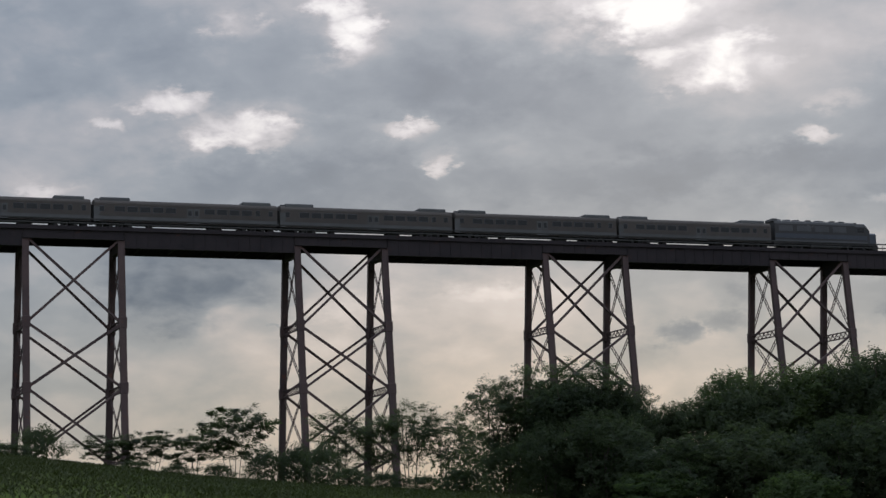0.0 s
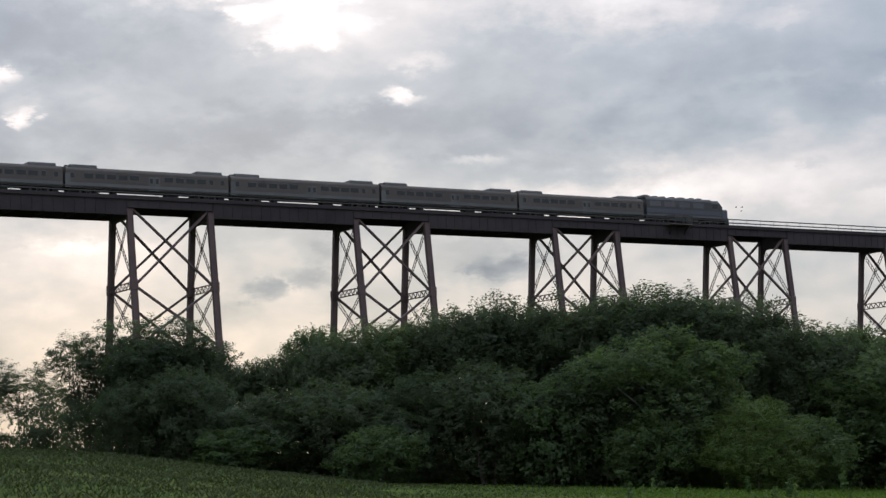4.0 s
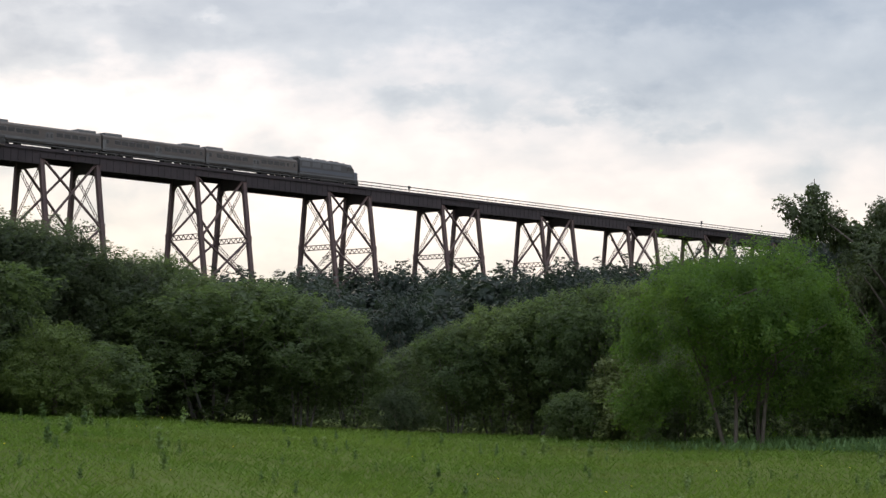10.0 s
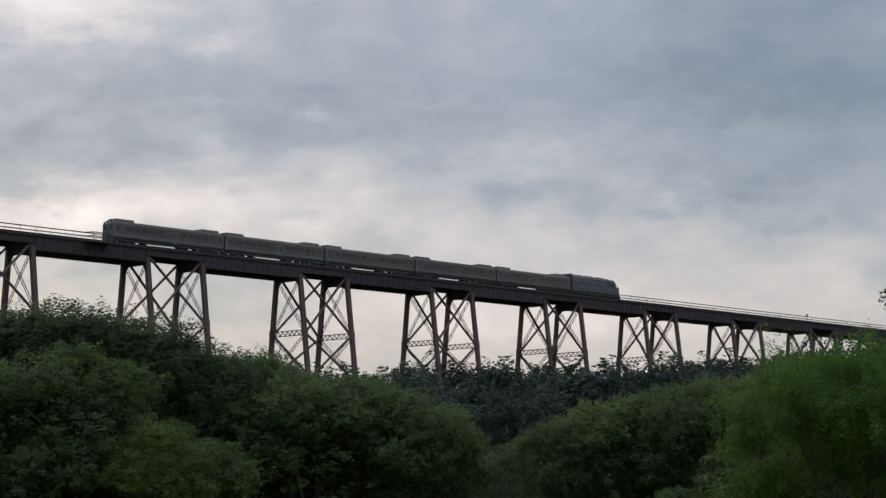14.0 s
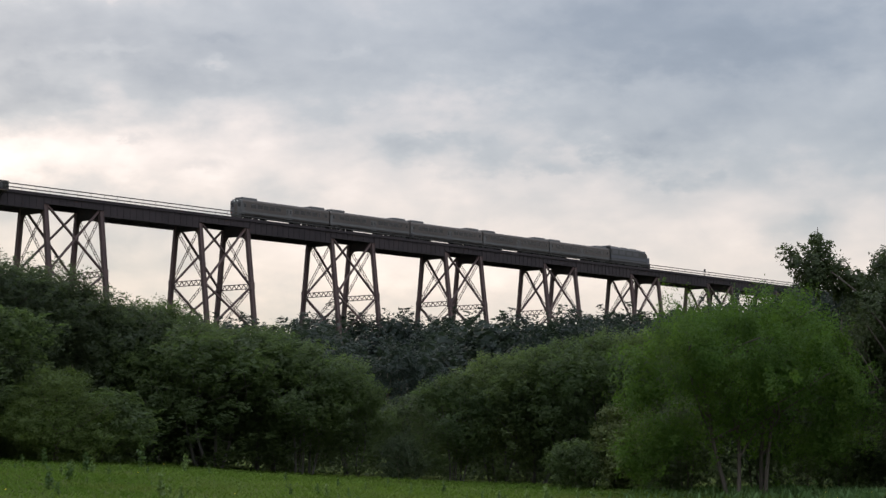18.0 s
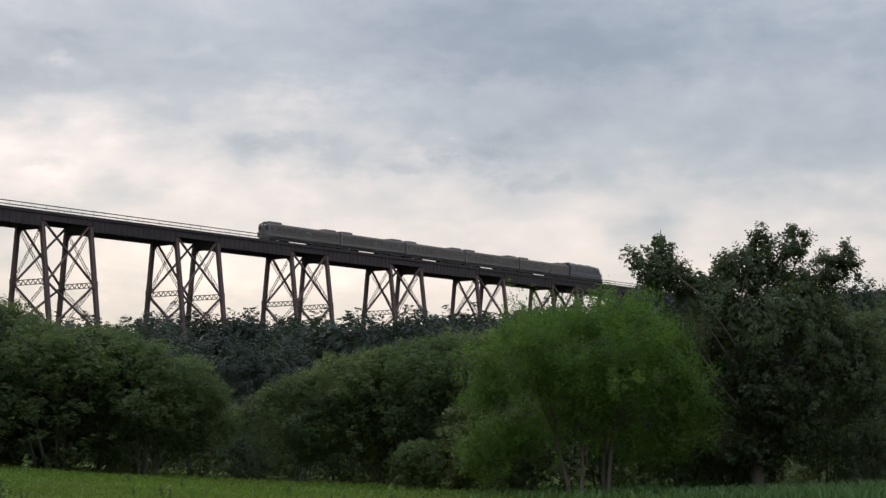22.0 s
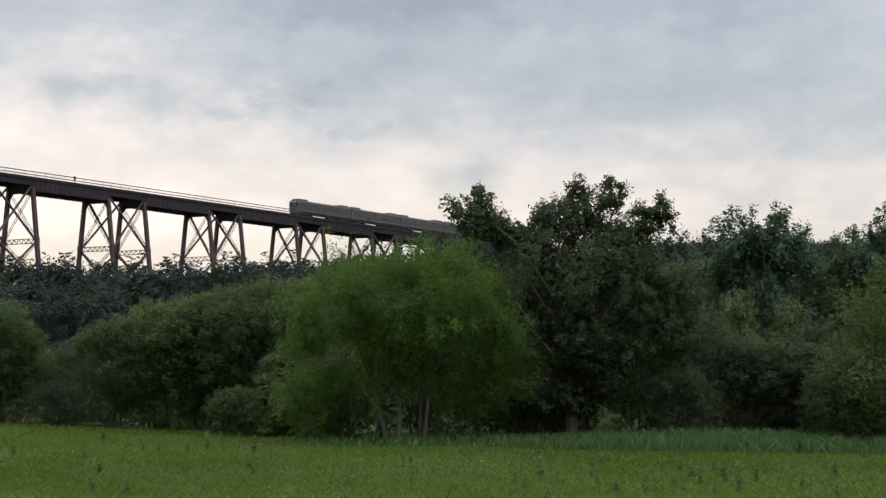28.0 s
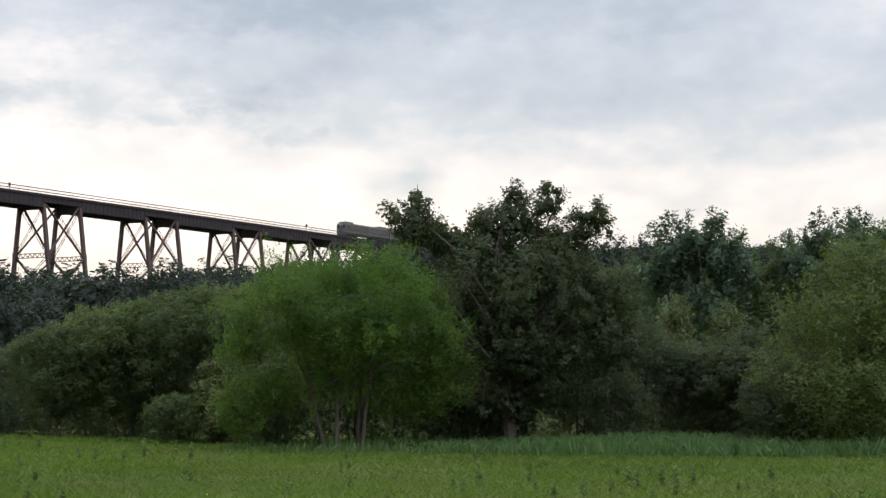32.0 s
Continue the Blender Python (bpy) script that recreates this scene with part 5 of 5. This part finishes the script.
def blades(name, label, n, seed, az0, az1, r0, r1, h0, h1, mat, lean=0.35, wide=0.00045, thin=None):
    """Tufts of blades over a stretch of the meadow."""
    rng = np.random.default_rng(seed)
    deg = az0 + (az1 - az0) * rng.random(n)
    if thin:                       # thins out between two azimuths
        u = np.clip((deg - thin[0]) / (thin[1] - thin[0]), 0, 1)
        deg = deg[rng.random(n) < u]
        n = len(deg)
    az, r = np.radians(deg), r0 + (r1 - r0) * rng.random(n) ** 0.8
    x, y = EYE.x + r * np.sin(az), EYE.y + r * np.cos(az)
    z = np.array([ground_z(a, b) for a, b in zip(x, y)])
    patch = np.array([noise.noise(Vector((a * 0.12, b * 0.12, 3.0))) for a, b in zip(x, y)])
    h = (h0 + (h1 - h0) * rng.random(n)) * (1 + 0.45 * patch)
    t = rng.random(n) * 6.28
    if thin:
        h *= 0.35 + 0.65 * np.clip((deg - thin[0]) / (thin[1] - thin[0]), 0, 1)
    wd = wide * r * (0.7 + 0.8 * rng.random(n))
    p = np.stack([x, y, z - 0.03], 1)
    u = np.stack([np.cos(t), np.sin(t), 0 * t], 1)
    bend = np.stack([rng.normal(size=n), rng.normal(size=n), 0 * t], 1) * (lean * h)[:, None]
    v = np.empty((n, 4, 3))
    v[:, 0] = p - u * wd[:, None]
    v[:, 1] = p + u * wd[:, None]
    v[:, 2] = p + bend + u * (wd * 0.12)[:, None] + np.stack([0 * h, 0 * h, h], 1)
    v[:, 3] = p + bend * 0.45 - u * (wd * 0.8)[:, None] + np.stack([0 * h, 0 * h, h * 0.6], 1)
    tagged(new(name, quads_mesh(name, v.reshape(-1, 3), mat)), label, "grass", kind="stuff")


blades("meadow_grass", "uncut green meadow grass", 150000, 31, 24, 79, 34, 116, 0.08, 0.26, GRASS, 0.8, 0.00022, (24, 42))


def leaf_mass(name, label, seed, n_clumps, n, az0, az1, r0, r1, low, high, size, mat):
    """Scrub that fills the ground between the trees."""
    rng = np.random.default_rng(seed)
    cl = []
    for _ in range(n_clumps):
        p = polar(az0 + (az1 - az0) * rng.random(), r0 + (r1 - r0) * rng.random())
        h = low + (high - low) * rng.random()
        cl.append((np.array([p.x, p.y, p.z + h * 0.4]), h * 0.75))
    tagged(new(name, quads_mesh(name, crown_arrays(rng, cl, n, size, 0.0, 0.4), mat, 3)), label, "undergrowth", kind="stuff")


leaf_mass("undergrowth", "dark tangled undergrowth filling the wood's edge", 35, 420, 110000, 20, 84, 118, 142, 1.2, 3.4, 0.24, LEAF_DARK)
leaf_mass("crest_scrub", "dark low scrub along the crest of the slope", 36, 120, 22000, 21.5, 44, 113, 120, 0.5, 1.3, 0.16, LEAF_DARK)
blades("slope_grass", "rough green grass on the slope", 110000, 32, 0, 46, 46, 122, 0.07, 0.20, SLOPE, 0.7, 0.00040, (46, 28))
blades("tall_grass", "lush tall grass along the wood's edge", 20000, 33, 56, 79, 93, 104, 0.25, 1.1, REED, 0.4, 0.00045, (56, 71))

flower_rng = np.random.default_rng(46)
fp = [polar(38 + 40 * flower_rng.random(), 45 + 55 * flower_rng.random()) + Vector((0, 0, 0.3 + 0.25 * flower_rng.random())) for _ in range(28)]
fp = np.array([tuple(p) for p in fp])
tagged(new("wildflowers", quads_mesh("wildflowers", blade_faces(flower_rng, np.repeat(fp, 3, axis=0), flower_rng.normal(size=(84, 3)), 0.055), FLOWER, 3)), "scattered small yellow wildflowers in the grass", "flowers", kind="stuff")


def weed(seed, tall):
    rng = np.random.default_rng(seed)
    w = thing("weed_plant", "leafy weed standing above the meadow grass", "weed", "tall weeds")
    wood = [limb(rng, (0, 0, -0.03), (rng.normal() * 0.06, rng.normal() * 0.06, tall), 0.010, 0.004, 0.05, 5)]
    part("stalk", wood_mesh("stalk", wood, WEED, 5), None, w)
    cl = [(np.array([0, 0, tall * (0.25 + 0.15 * i)]), 0.15 * (1.15 - 0.13 * i)) for i in range(6)]
    part("leaves", quads_mesh("leaves", crown_arrays(rng, cl, 90, 0.105, 0.3, 0.2), WEED, 3), None, w)
    return w


weeds = [weed(41, 0.8), weed(42, 1.0), weed(43, 0.65)]
weed_rng = np.random.default_rng(44)
copy_thing(weeds[1], Matrix.Translation(polar(43.4, 100)) @ Matrix.Scale(1.5, 4))
for i in range(290):
    a, r = 36 + 42 * weed_rng.random(), 44 + 56 * weed_rng.random() ** 0.7
    p = polar(a, r)
    s = 0.45 + 0.85 * weed_rng.random() ** 2.2
    m = Matrix.Translation(p) @ pose(0, 0, 0, 0, 0, 360 * weed_rng.random()) @ Matrix.Scale(s, 4)
    if i < 3:
        weeds[i].matrix_basis = m
    else:
        copy_thing(weeds[i % 3], m)


# ================= the post by the camera =================
def roadside_post():
    az, r, rad = 59.6, 1.5, 0.052
    x, y = EYE.x + r * math.sin(radians(az)), EYE.y + r * math.cos(radians(az))
    t = thing("roadside_post", "dark weathered timber post with bolt heads", "post", at=(x, y, ground_z(x, y)))
    bm = bmesh.new()
    tube(bm, (0, 0, -0.3), (0, 0, 3.1), rad, rad * 0.96, 24)
    bmesh.ops.subdivide_edges(bm, edges=[e for e in bm.edges if abs(e.verts[0].co.z - e.verts[1].co.z) > 1], cuts=24)
    for v in bm.verts:
        k = 1 + 0.015 * noise.noise(Vector((v.co.x * 30, v.co.y * 30, v.co.z * 1.3)))
        v.co.x *= k
        v.co.y *= k
    part("shaft", finish(bm, "shaft", POSTWOOD, True), None, t)
    d = Vector((-math.sin(radians(az - 25)), -math.cos(radians(az - 25)), 0))
    for z in (1.55, 1.72, 1.93, 2.2):
        part("bolt", tube(bmesh.new(), d * (rad - 0.01) + Vector((0, 0, z)), d * (rad + 0.006) + Vector((0, 0, z)), 0.009, 0.008, 8), BOLT, t)


roadside_post()


# ================= birds =================
def bird():
    """A crow gliding, built about its body; x is forward."""
    b = thing("bird", "dark crow-like bird gliding over the viaduct", "bird", "birds in flight")
    bm = bmesh.new()
    tube(bm, (-0.16, 0, 0), (0.10, 0, 0.02), 0.03, 0.07, 8)
    tube(bm, (0.10, 0, 0.02), (0.22, 0, 0.035), 0.07, 0.035, 8)
    part("body", bm, PLUMAGE, b)
    part("beak", tube(bmesh.new(), (0.221, 0, 0.035), (0.28, 0, 0.028), 0.018, 0.003, 6), PLUMAGE, b)
    part("tail", prism(bmesh.new(), [(-0.03, -0.008), (0.03, -0.008), (0.08, 0.008), (-0.08, 0.008)], -0.36, -0.161), PLUMAGE, b)
    for s in (-1, 1):
        bm = bmesh.new()
        pts = [(0.10, 0.06, 0.03), (0.13, 0.26, 0.12), (0.05, 0.56, 0.16), (-0.06, 0.52, 0.15), (-0.10, 0.28, 0.11), (-0.12, 0.06, 0.03)]
        up = [bm.verts.new((x, s * y, z + 0.008)) for x, y, z in pts]
        dn = [bm.verts.new((x, s * y, z - 0.008)) for x, y, z in pts]
        for i in range(len(pts)):
            j = (i + 1) % len(pts)
            bm.faces.new((up[i], up[j], dn[j], dn[i]))
        bm.faces.new(up)
        bm.faces.new(dn[::-1])
        part("wing", bm, PLUMAGE, b)
    return b


birds = [bird()]
birds += [copy_thing(birds[0], pose(0, 0, 0)) for _ in range(2)]
BIRD_R = 420.0


def bird_at(i, t):
    """The three start close together, spread and rise as they cross."""
    if t < 7.0:
        u = (t - 4.0) / 3.0
        a0, e0 = ((40.80, 7.71), (40.97, 7.70), (40.94, 7.59))[i]
        a1, e1 = ((38.51, 9.25), (39.42, 9.22), (40.27, 9.26))[i]
        az, el = a0 + (a1 - a0) * u, e0 + (e1 - e0) * u
    else:
        az = (38.51, 39.42, 40.27)[i] - (1.2, 1.1, 1.0)[i] * (t - 7.0)
        el = 9.25 + min((0.40, 0.6, 0.6)[i] * (t - 7.0), 5.0)
    return EYE + BIRD_R * Vector((math.sin(radians(az)) * math.cos(radians(el)), math.cos(radians(az)) * math.cos(radians(el)), math.sin(radians(el))))


# ================= keys =================
def motions():
    times = [0, 0.1, 1, 3, 5, 7] + [2.0 * i for i in range(1, 16)] + [31, 31.9, 32]
    times = sorted(times)
    for i, b in enumerate(birds):
        rows = []
        for t in times:
            p, q = bird_at(i, t), bird_at(i, t + 0.5)
            rows.append((t, pose(p.x, p.y, p.z, 0, 0, math.degrees(math.atan2(q.y - p.y, q.x - p.x)))))
        walk(b, rows)
    walk(loco, [(t, pose(nose_x(t) - LOCO / 2, 0, RAIL_Z)) for t in times])
    for i, c in enumerate(coaches):
        walk(c, [(t, pose(nose_x(t) - LOCO - 0.1 - CAR * (i + 0.5), 0, RAIL_Z)) for t in times])


motions()
